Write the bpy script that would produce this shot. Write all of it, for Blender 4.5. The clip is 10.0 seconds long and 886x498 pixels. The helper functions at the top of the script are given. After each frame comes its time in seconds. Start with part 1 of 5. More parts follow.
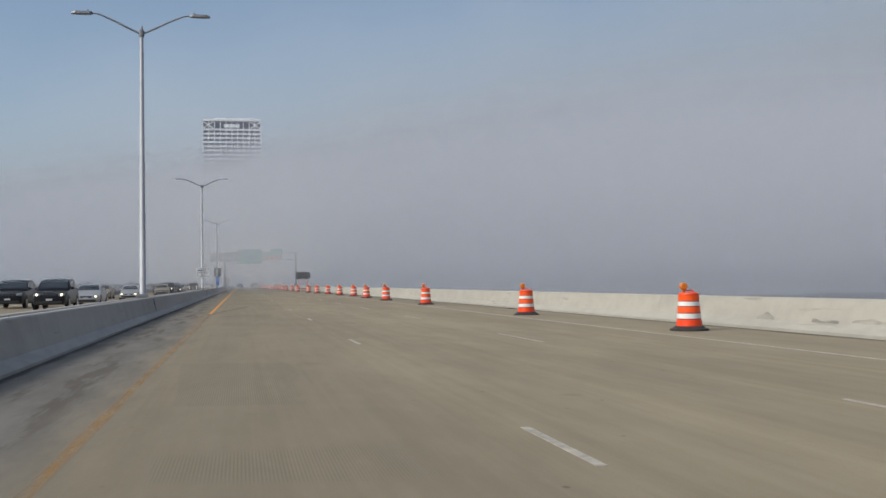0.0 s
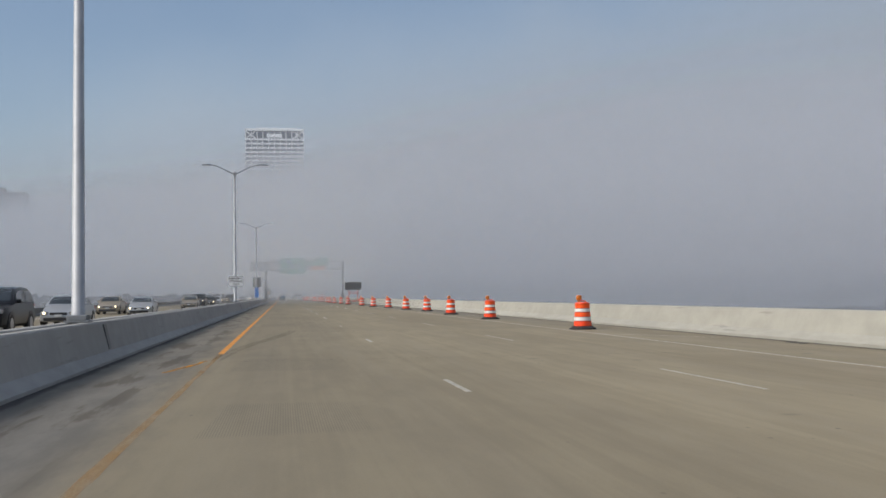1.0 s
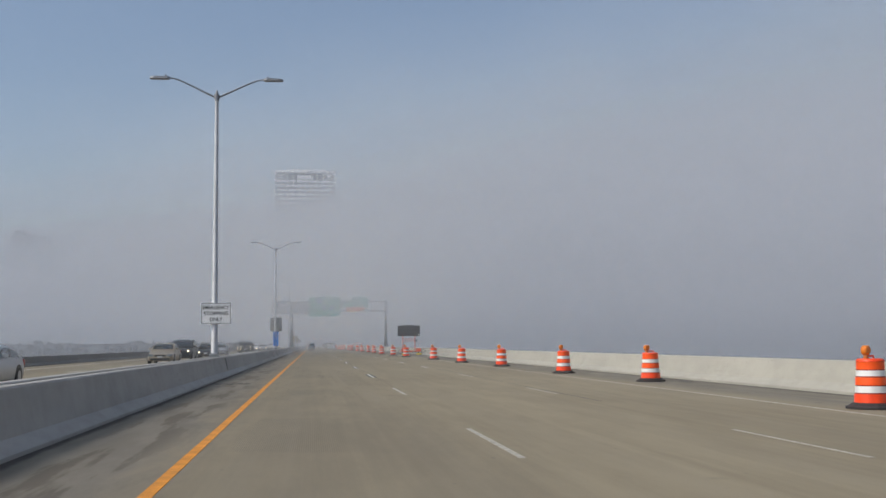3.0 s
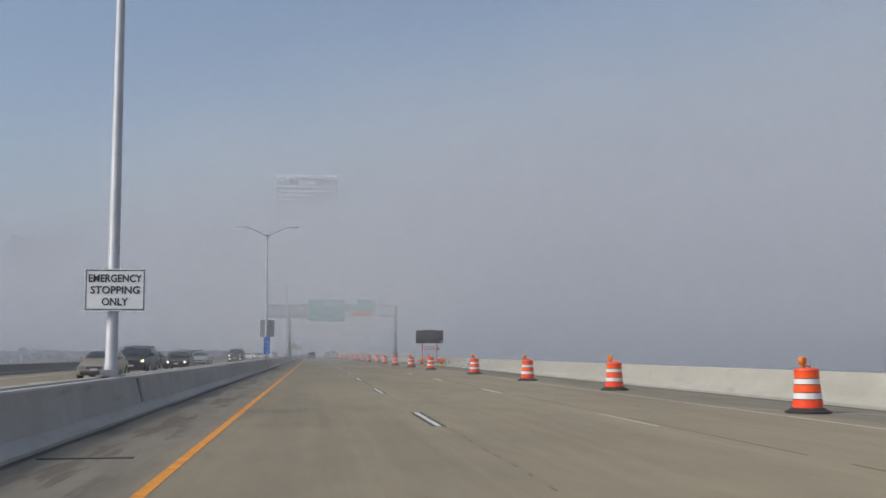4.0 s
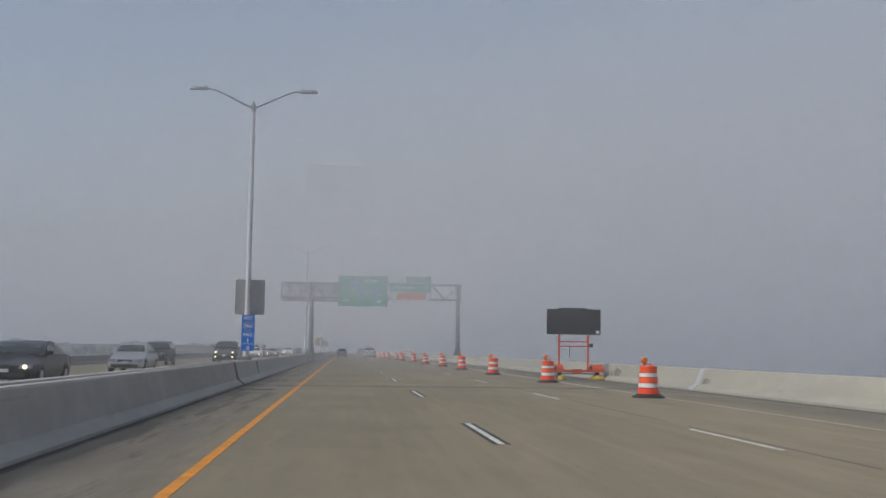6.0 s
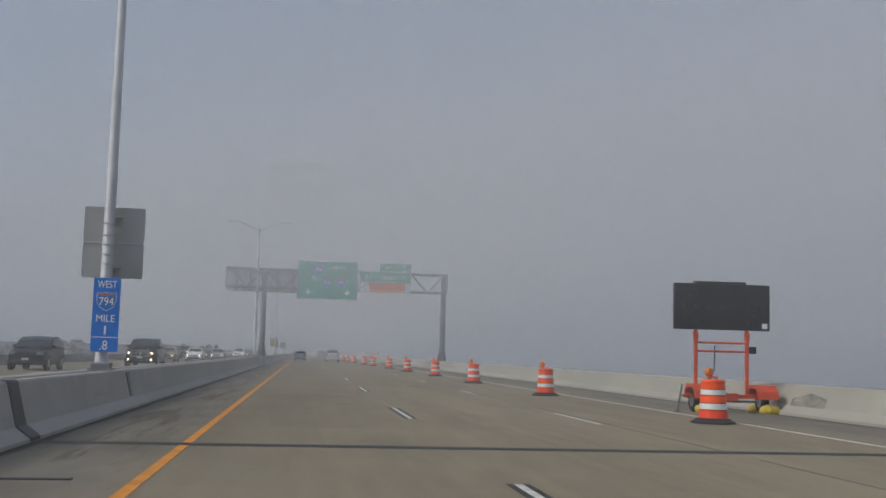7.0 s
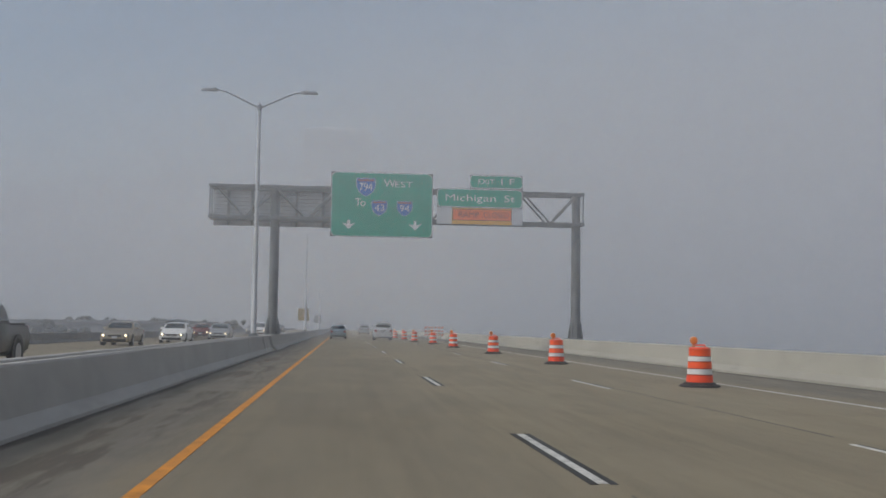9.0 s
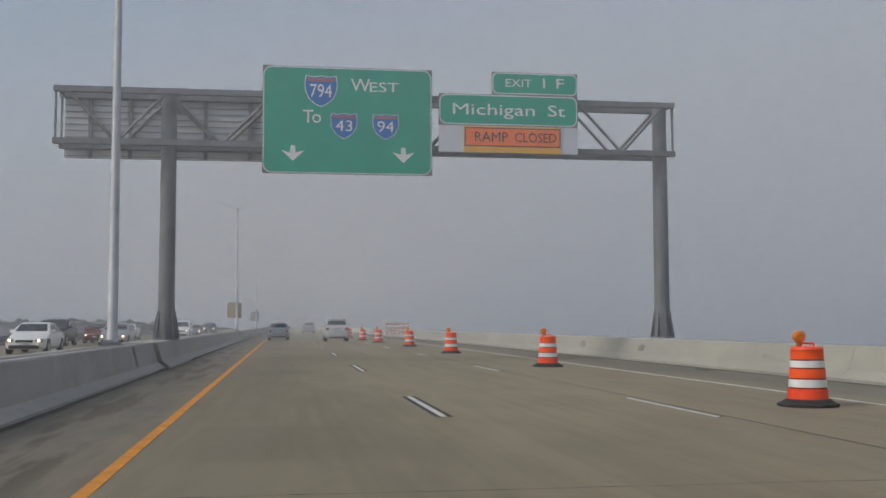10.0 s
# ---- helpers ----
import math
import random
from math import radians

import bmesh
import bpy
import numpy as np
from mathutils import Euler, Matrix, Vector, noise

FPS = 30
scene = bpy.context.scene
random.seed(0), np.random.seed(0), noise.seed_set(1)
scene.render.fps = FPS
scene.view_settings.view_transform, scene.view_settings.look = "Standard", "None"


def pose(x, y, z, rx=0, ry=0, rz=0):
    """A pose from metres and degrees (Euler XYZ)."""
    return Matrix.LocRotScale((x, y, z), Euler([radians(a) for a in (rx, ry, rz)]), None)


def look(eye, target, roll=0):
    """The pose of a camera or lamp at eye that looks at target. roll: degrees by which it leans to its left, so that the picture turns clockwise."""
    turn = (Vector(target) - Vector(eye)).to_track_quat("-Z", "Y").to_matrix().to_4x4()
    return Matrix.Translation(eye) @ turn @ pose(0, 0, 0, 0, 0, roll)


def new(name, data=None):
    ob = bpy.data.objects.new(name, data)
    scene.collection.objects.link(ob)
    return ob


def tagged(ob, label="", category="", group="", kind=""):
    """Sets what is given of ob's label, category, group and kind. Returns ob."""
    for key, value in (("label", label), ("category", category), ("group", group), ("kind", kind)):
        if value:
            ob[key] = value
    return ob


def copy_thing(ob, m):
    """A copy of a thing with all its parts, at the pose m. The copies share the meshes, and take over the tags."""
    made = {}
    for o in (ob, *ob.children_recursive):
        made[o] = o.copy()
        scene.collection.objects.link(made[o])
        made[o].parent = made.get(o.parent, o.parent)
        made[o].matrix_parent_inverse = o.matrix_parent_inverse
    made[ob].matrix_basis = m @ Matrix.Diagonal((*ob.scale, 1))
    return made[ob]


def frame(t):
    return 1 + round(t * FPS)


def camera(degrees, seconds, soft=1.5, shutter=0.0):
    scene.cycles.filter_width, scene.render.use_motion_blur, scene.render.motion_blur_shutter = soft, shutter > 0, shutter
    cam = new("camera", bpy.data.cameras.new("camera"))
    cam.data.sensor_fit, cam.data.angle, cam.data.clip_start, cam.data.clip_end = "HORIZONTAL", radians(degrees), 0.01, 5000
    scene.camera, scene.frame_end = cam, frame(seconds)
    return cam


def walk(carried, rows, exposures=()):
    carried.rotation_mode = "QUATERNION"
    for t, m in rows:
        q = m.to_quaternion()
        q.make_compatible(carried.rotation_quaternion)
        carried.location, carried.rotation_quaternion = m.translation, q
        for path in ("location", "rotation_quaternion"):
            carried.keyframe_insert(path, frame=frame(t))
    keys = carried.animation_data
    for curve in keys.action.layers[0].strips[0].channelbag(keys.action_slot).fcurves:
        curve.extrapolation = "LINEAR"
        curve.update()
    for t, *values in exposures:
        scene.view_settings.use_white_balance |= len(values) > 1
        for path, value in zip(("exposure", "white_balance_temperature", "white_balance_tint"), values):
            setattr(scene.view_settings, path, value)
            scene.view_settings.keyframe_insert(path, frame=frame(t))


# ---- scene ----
cam = camera(45.07, 10.0, soft=1.6)
# seconds, x, y, z in metres, then pitch above level, roll, yaw in degrees; the road runs along +y
PATH = [
    (0.0, 1.285, 0.080, 1.250, 1.762, 0.789, -10.740),
    (0.5, 1.340, 11.792, 1.246, 1.266, 0.747, -8.552),
    (1.0, 1.338, 23.270, 1.236, 2.437, 0.720, -8.522),
    (1.5, 1.256, 34.270, 1.250, 3.886, 0.175, -7.397),
    (2.0, 1.302, 45.161, 1.250, 4.497, 0.132, -6.926),
    (2.5, 1.317, 57.621, 1.254, 4.862, 0.517, -6.902),
    (4.0, 1.517, 91.520, 1.251, 5.547, 0.159, -6.886),
    (4.5, 1.518, 102.696, 1.247, 6.330, -0.009, -5.102),
    (5.0, 1.496, 115.528, 1.253, 7.162, -0.420, -4.717),
    (6.5, 1.497, 152.770, 1.243, 4.909, -1.201, -6.324),
    (7.0, 1.489, 163.835, 1.249, 5.727, -1.530, -7.454),
    (7.5, 1.565, 173.993, 1.240, 8.318, -1.254, -5.974),
    (8.0, 1.598, 185.206, 1.253, 4.496, -1.041, -5.667),
    (8.5, 1.597, 195.992, 1.252, 4.556, -0.714, -5.279),
    (9.0, 1.500, 206.135, 1.251, 4.274, -0.818, -5.387),
    (9.5, 1.451, 217.960, 1.250, 3.921, -0.413, -6.740),
    (10.0, 1.466, 229.910, 1.254, 4.075, 0.142, -8.499),
]
walk(cam, [(t, pose(x, y, z, 90 + pitch, roll, yaw)) for t, x, y, z, pitch, roll, yaw in PATH],
     exposures=[(0.0, 0.05, 6130, 9), (2.5, 0.04, 6080, 9), (4.5, 0.04, 6000, 10), (6.5, -0.05, 6080, 9), (8.0, -0.08, 6120, 9), (10.0, 0.10, 6220, 8)])

# ---------------------------------------------------------------- light
SUN_DIR = Vector((-0.73, -0.26, 0.63)).normalized()
sun = new("sun", bpy.data.lights.new("sun", "SUN"))
sun.data.energy, sun.data.angle, sun.data.color = 2.9, radians(16.0), (1.0, 0.91, 0.79)
sun.matrix_world = look((0, 0, 60), Vector((0, 0, 60)) - SUN_DIR)

world = bpy.data.worlds.new("hazy_sky")
scene.world = world
world.use_nodes = True
wn, wl = world.node_tree.nodes, world.node_tree.links
wn.clear()
w_out = wn.new("ShaderNodeOutputWorld")
w_sky = wn.new("ShaderNodeTexSky")
w_sky.sky_type, w_sky.sun_disc = "NISHITA", False
w_sky.sun_elevation, w_sky.sun_rotation = math.asin(SUN_DIR.z), math.atan2(SUN_DIR.x, SUN_DIR.y)
w_sky.air_density, w_sky.dust_density = 1.0, 2.0
w_bg_sky = wn.new("ShaderNodeBackground")
w_bg_sky.inputs[1].default_value = 0.106
wl.new(w_sky.outputs[0], w_bg_sky.inputs[0])
w_bg_fog = wn.new("ShaderNodeBackground")
w_geo = wn.new("ShaderNodeTexCoord")
w_sep = wn.new("ShaderNodeSeparateXYZ")
wl.new(w_geo.outputs["Generated"], w_sep.inputs[0])
# fog colour by height above the horizon
w_ramp = wn.new("ShaderNodeValToRGB")
FOG_STOPS = [(0.0, (0.168, 0.180, 0.206)), (0.05, (0.266, 0.288, 0.322)), (0.15, (0.402, 0.440, 0.485)), (0.32, (0.465, 0.515, 0.575)), (1.0, (0.66, 0.71, 0.78))]
w_ramp.color_ramp.interpolation = "B_SPLINE"
els = w_ramp.color_ramp.elements
els[0].position, els[0].color = FOG_STOPS[0][0], (*FOG_STOPS[0][1], 1)
els[1].position, els[1].color = FOG_STOPS[-1][0], (*FOG_STOPS[-1][1], 1)
for p, c in FOG_STOPS[1:-1]:
    e = els.new(p)
    e.color = (*c, 1)
wl.new(w_sep.outputs[2], w_ramp.inputs[0])
wl.new(w_ramp.outputs[0], w_bg_fog.inputs[0])
# the fog is brighter on the sun's side
w_side = wn.new("ShaderNodeMapRange")
w_side.inputs[1].default_value, w_side.inputs[2].default_value = -0.6, 0.7
w_side.inputs[3].default_value, w_side.inputs[4].default_value = 1.25, 0.66
wl.new(w_sep.outputs[0], w_side.inputs[0])
wl.new(w_side.outputs[0], w_bg_fog.inputs[1])
# the fog bank's top edge: higher towards +x, broken by slow noise
w_noise = wn.new("ShaderNodeTexNoise")
w_noise.inputs["Scale"].default_value, w_noise.inputs["Detail"].default_value = 3.5, 4.0
wl.new(w_geo.outputs["Generated"], w_noise.inputs["Vector"])


def w_math(op, a, b):
    n = wn.new("ShaderNodeMath")
    n.operation = op
    for k, v in enumerate((a, b)):
        if isinstance(v, (int, float)):
            n.inputs[k].default_value = v
        else:
            wl.new(v, n.inputs[k])
    return n.outputs[0]


edge = w_math("ADD", w_sep.outputs[2], w_math("MULTIPLY", w_sep.outputs[0], -0.24))
edge = w_math("ADD", edge, w_math("MULTIPLY", w_math("SUBTRACT", w_noise.outputs[0], 0.5), 0.22))
w_edge = wn.new("ShaderNodeMapRange")
w_edge.interpolation_type = "SMOOTHSTEP"
w_edge.inputs[1].default_value, w_edge.inputs[2].default_value = 0.05, 0.30
w_edge.inputs[3].default_value, w_edge.inputs[4].default_value = 0.0, 0.85
wl.new(edge, w_edge.inputs[0])
w_mix = wn.new("ShaderNodeMixShader")
wl.new(w_edge.outputs[0], w_mix.inputs[0])
wl.new(w_bg_fog.outputs[0], w_mix.inputs[1])
wl.new(w_bg_sky.outputs[0], w_mix.inputs[2])
wl.new(w_mix.outputs[0], w_out.inputs[0])


# ---------------------------------------------------------------- materials
class Nodes:
    """A small wrapper round one material's node tree."""

    def __init__(self, name):
        self.mat = bpy.data.materials.new(name)
        self.mat.use_nodes = True
        self.n, self.l = self.mat.node_tree.nodes, self.mat.node_tree.links
        self.n.clear()
        self.out = self.n.new("ShaderNodeOutputMaterial")

    def put(self, socket, v):
        if isinstance(v, (int, float, tuple)):
            socket.default_value = (*v, 1) if isinstance(v, tuple) and len(v) == 3 and socket.type == "RGBA" else v
        else:
            self.l.new(v, socket)

    def coord(self, kind="Object"):
        return self.n.new("ShaderNodeTexCoord").outputs[kind]

    def position(self):
        return self.n.new("ShaderNodeNewGeometry").outputs["Position"]

    def xyz(self, v):
        s = self.n.new("ShaderNodeSeparateXYZ")
        self.l.new(v, s.inputs[0])
        return s.outputs

    def scaled(self, v, sx, sy, sz):
        m = self.n.new("ShaderNodeMapping")
        m.inputs["Scale"].default_value = (sx, sy, sz)
        self.l.new(v, m.inputs[0])
        return m.outputs[0]

    def noise(self, v, scale, detail=4.0, rough=0.55):
        t = self.n.new("ShaderNodeTexNoise")
        t.inputs["Scale"].default_value, t.inputs["Detail"].default_value, t.inputs["Roughness"].default_value = scale, detail, rough
        self.l.new(v, t.inputs["Vector"])
        return t.outputs[0]

    def math(self, op, a, b=0.0, clamp=False):
        m = self.n.new("ShaderNodeMath")
        m.operation, m.use_clamp = op, clamp
        self.put(m.inputs[0], a)
        self.put(m.inputs[1], b)
        return m.outputs[0]

    def span(self, v, a, b, lo=0.0, hi=1.0):
        m = self.n.new("ShaderNodeMapRange")
        m.interpolation_type = "SMOOTHSTEP"
        for k, x in enumerate((v, a, b, lo, hi)):
            self.put(m.inputs[k], x)
        return m.outputs[0]

    def mix(self, f, a, b):
        m = self.n.new("ShaderNodeMix")
        m.data_type = "RGBA"
        self.put(m.inputs[0], f)
        self.put(m.inputs[6], a)
        self.put(m.inputs[7], b)
        return m.outputs[2]

    def bump(self, h, strength=0.3, distance=0.01):
        b = self.n.new("ShaderNodeBump")
        b.inputs["Strength"].default_value, b.inputs["Distance"].default_value = strength, distance
        self.l.new(h, b.inputs["Height"])
        return b.outputs[0]

    def surface(self, colour, rough=0.7, metal=0.0, normal=None, spec=0.5, coat=0.0, emit=None, power=0.0):
        p = self.n.new("ShaderNodeBsdfPrincipled")
        self.put(p.inputs["Base Color"], colour)
        self.put(p.inputs["Roughness"], rough)
        p.inputs["Metallic"].default_value = metal
        p.inputs["Specular IOR Level"].default_value = spec
        p.inputs["Coat Weight"].default_value = coat
        if normal is not None:
            self.l.new(normal, p.inputs["Normal"])
        if emit is not None:
            self.put(p.inputs["Emission Color"], emit)
            p.inputs["Emission Strength"].default_value = power
        self.l.new(p.outputs[0], self.out.inputs[0])
        return self.mat


def darker(c, k):
    return tuple(x * k for x in c)


def plain(name, colour, rough=0.6, metal=0.0, scale=6.0, amount=0.25, coat=0.0, spec=0.5, grain=0.0):
    """A worn, slightly uneven surface of one colour."""
    m = Nodes(name)
    v = m.coord("Object")
    big, fine = m.noise(v, scale, 5.0), m.noise(v, scale * 14, 3.0)
    f = m.math("ADD", m.math("MULTIPLY", big, 0.7), m.math("MULTIPLY", fine, 0.3))
    col = m.mix(m.span(f, 0.3, 0.7), darker(colour, 1 - amount), tuple(min(1.0, x * (1 + amount * 0.5)) for x in colour))
    r = m.math("ADD", rough - 0.06, m.math("MULTIPLY", big, 0.12), clamp=True)
    return m.surface(col, r, metal, m.bump(fine, grain, 0.004) if grain else None, spec, coat)


def glow(name, colour, power, base=(0.6, 0.6, 0.6)):
    m = Nodes(name)
    return m.surface(base, 0.25, emit=colour, power=power)


def deck_material():
    m = Nodes("deck_concrete")
    p = m.position()
    x, y, z = m.xyz(p)
    large = m.noise(m.scaled(p, 0.30, 0.045, 1), 1.0, 6.0, 0.6)
    mid = m.noise(m.scaled(p, 1.6, 0.35, 1), 1.0, 6.0, 0.65)
    fine = m.noise(p, 38.0, 4.0, 0.7)
    streak = m.noise(m.scaled(p, 5.0, 0.06, 1), 1.0, 5.0, 0.6)
    f = m.math("ADD", m.math("MULTIPLY", large, 0.45), m.math("ADD", m.math("MULTIPLY", mid, 0.3), m.math("MULTIPLY", streak, 0.25)))
    col = m.mix(m.span(f, 0.38, 0.62), (0.232, 0.194, 0.128), (0.316, 0.267, 0.178))
    # worn wheel paths
    wave = m.math("ABSOLUTE", m.math("SINE", m.math("MULTIPLY", m.math("SUBTRACT", x, 0.0), 2 * math.pi / 3.66)))
    paths = m.math("MULTIPLY", m.span(wave, 0.55, 1.0), m.span(streak, 0.35, 0.65))
    col = m.mix(m.math("MULTIPLY", paths, 0.22), col, (0.22, 0.19, 0.145))
    # the deck colour gets darker towards the inner lane and beyond it
    col = m.mix(m.span(m.math("ADD", x, m.math("MULTIPLY", m.math("SUBTRACT", large, 0.5), 2.0)), 0.5, 5.5, 0.34, 0.0), col, (0.125, 0.112, 0.084))
    # grey, dirty shoulders along both parapets, the left with the median's shade painted in
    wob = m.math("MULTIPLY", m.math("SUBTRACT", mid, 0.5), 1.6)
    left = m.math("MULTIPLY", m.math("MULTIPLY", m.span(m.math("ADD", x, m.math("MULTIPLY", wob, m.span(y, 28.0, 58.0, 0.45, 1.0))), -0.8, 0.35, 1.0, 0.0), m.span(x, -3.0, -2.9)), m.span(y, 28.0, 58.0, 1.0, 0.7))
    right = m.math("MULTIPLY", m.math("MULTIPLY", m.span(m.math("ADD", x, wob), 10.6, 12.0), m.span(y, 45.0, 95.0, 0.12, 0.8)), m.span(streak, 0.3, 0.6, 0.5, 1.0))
    dirt_and_shade = m.math("MAXIMUM", left, right)
    col = m.mix(m.math("MULTIPLY", dirt_and_shade, 0.88), col, m.mix(m.span(mid, 0.35, 0.65), (0.118, 0.114, 0.104), (0.172, 0.166, 0.150)))
    # a black band against the toe of the parapets
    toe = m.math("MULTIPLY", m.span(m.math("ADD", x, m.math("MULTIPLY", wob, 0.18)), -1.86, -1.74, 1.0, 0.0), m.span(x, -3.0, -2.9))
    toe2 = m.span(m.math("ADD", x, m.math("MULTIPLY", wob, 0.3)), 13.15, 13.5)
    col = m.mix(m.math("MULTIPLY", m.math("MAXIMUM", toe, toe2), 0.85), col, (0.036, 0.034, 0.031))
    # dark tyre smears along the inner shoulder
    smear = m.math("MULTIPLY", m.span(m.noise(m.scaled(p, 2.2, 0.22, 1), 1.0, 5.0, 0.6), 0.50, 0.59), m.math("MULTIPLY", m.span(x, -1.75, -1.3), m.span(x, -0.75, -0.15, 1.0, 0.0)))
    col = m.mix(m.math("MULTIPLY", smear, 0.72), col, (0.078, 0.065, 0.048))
    # a later pour, slightly darker, past the first seam
    col = m.mix(m.math("MULTIPLY", m.span(y, 60.3, 60.7), 0.13), col, (0.13, 0.112, 0.082))
    # scattered oil spots and rubber
    vo = m.n.new("ShaderNodeTexVoronoi")
    vo.inputs["Scale"].default_value = 0.55
    m.l.new(p, vo.inputs["Vector"])
    spots = m.math("MULTIPLY", m.span(vo.outputs[0], 0.02, 0.10, 1.0, 0.0), m.span(large, 0.45, 0.6))
    col = m.mix(m.math("MULTIPLY", spots, 0.5), col, (0.06, 0.055, 0.05))
    col = m.mix(m.math("MULTIPLY", m.span(fine, 0.4, 0.75), 0.16), col, (0.14, 0.12, 0.09))
    # small dark bits of grit
    bits = m.n.new("ShaderNodeTexVoronoi")
    bits.inputs["Scale"].default_value = 2.6
    m.l.new(m.scaled(p, 1.0, 0.6, 1.0), bits.inputs["Vector"])
    col = m.mix(m.math("MULTIPLY", m.math("MULTIPLY", m.span(bits.outputs[0], 0.03, 0.085, 1.0, 0.0), m.span(m.noise(p, 0.35, 3.0), 0.46, 0.6)), 0.55), col, (0.05, 0.045, 0.04))
    # tined grooves along the road
    groove = m.math("SINE", m.math("MULTIPLY", x, 2 * math.pi / 0.026))
    band = m.span(m.noise(m.scaled(p, 0.02, 0.11, 0), 1.0, 1.0), 0.53, 0.545)
    edge_l = m.math("ADD", x, m.math("MULTIPLY", m.math("SUBTRACT", m.noise(m.scaled(p, 0, 0.09, 0), 1.0, 0.0), 0.5), 1.6))
    patch = m.math("MULTIPLY", band, m.math("MULTIPLY", m.span(edge_l, 0.55, 0.60), m.span(m.math("ADD", x, wob), 1.5, 2.9, 1.0, 0.0)))
    col = m.mix(m.math("MULTIPLY", m.math("MULTIPLY", m.span(groove, -0.1, 0.6), patch), 0.34), col, (0.11, 0.095, 0.07))
    h = m.math("ADD", m.math("MULTIPLY", fine, 0.5), m.math("MULTIPLY", m.math("MULTIPLY", groove, patch), 0.4))
    return m.surface(col, 0.85, normal=m.bump(h, 0.25, 0.004), spec=0.25)


def parapet_material(name, light, dark, stain):
    m = Nodes(name)
    p = m.position()
    x, y, z = m.xyz(p)
    big = m.noise(m.scaled(p, 0.6, 0.10, 0.8), 1.0, 5.0)
    mid = m.noise(m.scaled(p, 4, 1.1, 0.9), 1.0, 5.0, 0.65)
    fine = m.noise(p, 45.0, 3.0, 0.7)
    drip = m.noise(m.scaled(p, 3, 3.2, 0.25), 1.0, 4.0)
    f = m.math("ADD", m.math("MULTIPLY", big, 0.5), m.math("MULTIPLY", mid, 0.5))
    col = m.mix(m.span(f, 0.35, 0.65), dark, light)
    col = m.mix(m.math("MULTIPLY", m.span(drip, 0.60, 0.78), 0.14), col, stain)
    col = m.mix(m.math("MULTIPLY", m.span(fine, 0.55, 0.8), 0.2), col, darker(stain, 0.8))
    scuff = m.math("MULTIPLY", m.span(m.noise(m.scaled(p, 1, 0.35, 5), 1.0, 4.0), 0.64, 0.74), 0.4)
    col = m.mix(scuff, col, darker(stain, 0.7))
    return m.surface(col, 0.85, normal=m.bump(m.math("ADD", fine, m.math("MULTIPLY", mid, 0.6)), 0.3, 0.005), spec=0.25)


def fog_shader(m, amount, tint):
    """Milky, lets the rest of the light through."""
    d, t, mx = m.n.new("ShaderNodeBsdfDiffuse"), m.n.new("ShaderNodeBsdfTranslucent"), m.n.new("ShaderNodeMixShader")
    d.inputs[0].default_value = t.inputs[0].default_value = tint
    m.l.new(d.outputs[0], mx.inputs[1])
    m.l.new(t.outputs[0], mx.inputs[2])
    tr, top = m.n.new("ShaderNodeBsdfTransparent"), m.n.new("ShaderNodeMixShader")
    m.l.new(amount, top.inputs[0])
    m.l.new(tr.outputs[0], top.inputs[1])
    m.l.new(mx.outputs[0], top.inputs[2])
    m.l.new(top.outputs[0], m.out.inputs[0])
    return m.mat


def fog_material():
    """Fog over the deck: thickest low down and past the lamp posts, thinning upwards, higher to the east."""
    m = Nodes("fog")
    x, y, z = m.xyz(m.position())
    # thin over the deck itself, thicker beside it
    low = m.math("MAXIMUM", m.span(z, 1.6, 6.5, 0.16, 1.0), m.span(x, -34.0, -17.0, 0.26, 0.0))
    drift = m.math("ADD", m.span(y, 220.0, 240.0, 1.0, 0.40), m.span(y, 268.0, 295.0, 0.0, 0.65))
    along = m.math("ADD", m.span(y, 60.0, 130.0, 0.0003, 0.0010), m.math("MULTIPLY", m.math("MULTIPLY", m.span(y, 135.0, 205.0, 0.0, FOG_D), drift), low))
    # drifting higher over the near part of the bridge
    along = m.math("ADD", along, m.math("MULTIPLY", m.span(y, 95.0, 150.0, 0.0, 0.006), m.span(z, 9.0, 15.0)))
    # its top, higher to the east
    top = m.math("MULTIPLY", m.span(x, -60.0, 130.0, 17.0, 44.0), m.span(y, 180.0, 320.0, 1.0, 1.15))
    aloft = m.span(m.math("DIVIDE", z, top), 0.52, 1.32, 1.0, 0.0)
    a = m.math("MULTIPLY", along, aloft)
    a = m.math("MULTIPLY", a, FOG_STEP, clamp=True)
    return fog_shader(m, a, FOG_TINT)


def sun_veil_material():
    """Unseen upper fog layers, added to take some of the sun off the far part of the bridge."""
    m = Nodes("fog_sun_veil")
    x, y, z = m.xyz(m.position())
    return fog_shader(m, m.math("MULTIPLY", m.span(y, 40.0, 190.0, 0.0, 0.20), m.span(y, 330.0, 420.0, 1.0, 0.0)), FOG_TINT)


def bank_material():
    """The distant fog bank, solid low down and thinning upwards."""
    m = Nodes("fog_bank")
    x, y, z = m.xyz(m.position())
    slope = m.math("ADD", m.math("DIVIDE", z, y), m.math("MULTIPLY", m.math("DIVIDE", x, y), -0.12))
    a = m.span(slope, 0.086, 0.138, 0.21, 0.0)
    return fog_shader(m, a, BANK_DIM_TINT)


# bank tinted darker than the near fog, painting in the dimmer horizon
FOG_TINT, BANK_DIM_TINT = (0.975, 0.978, 0.982, 1), (0.83, 0.84, 0.85, 1)
FOG_STEP, FOG_D = 8.0, 0.0178
scene.cycles.transparent_max_bounces = 96

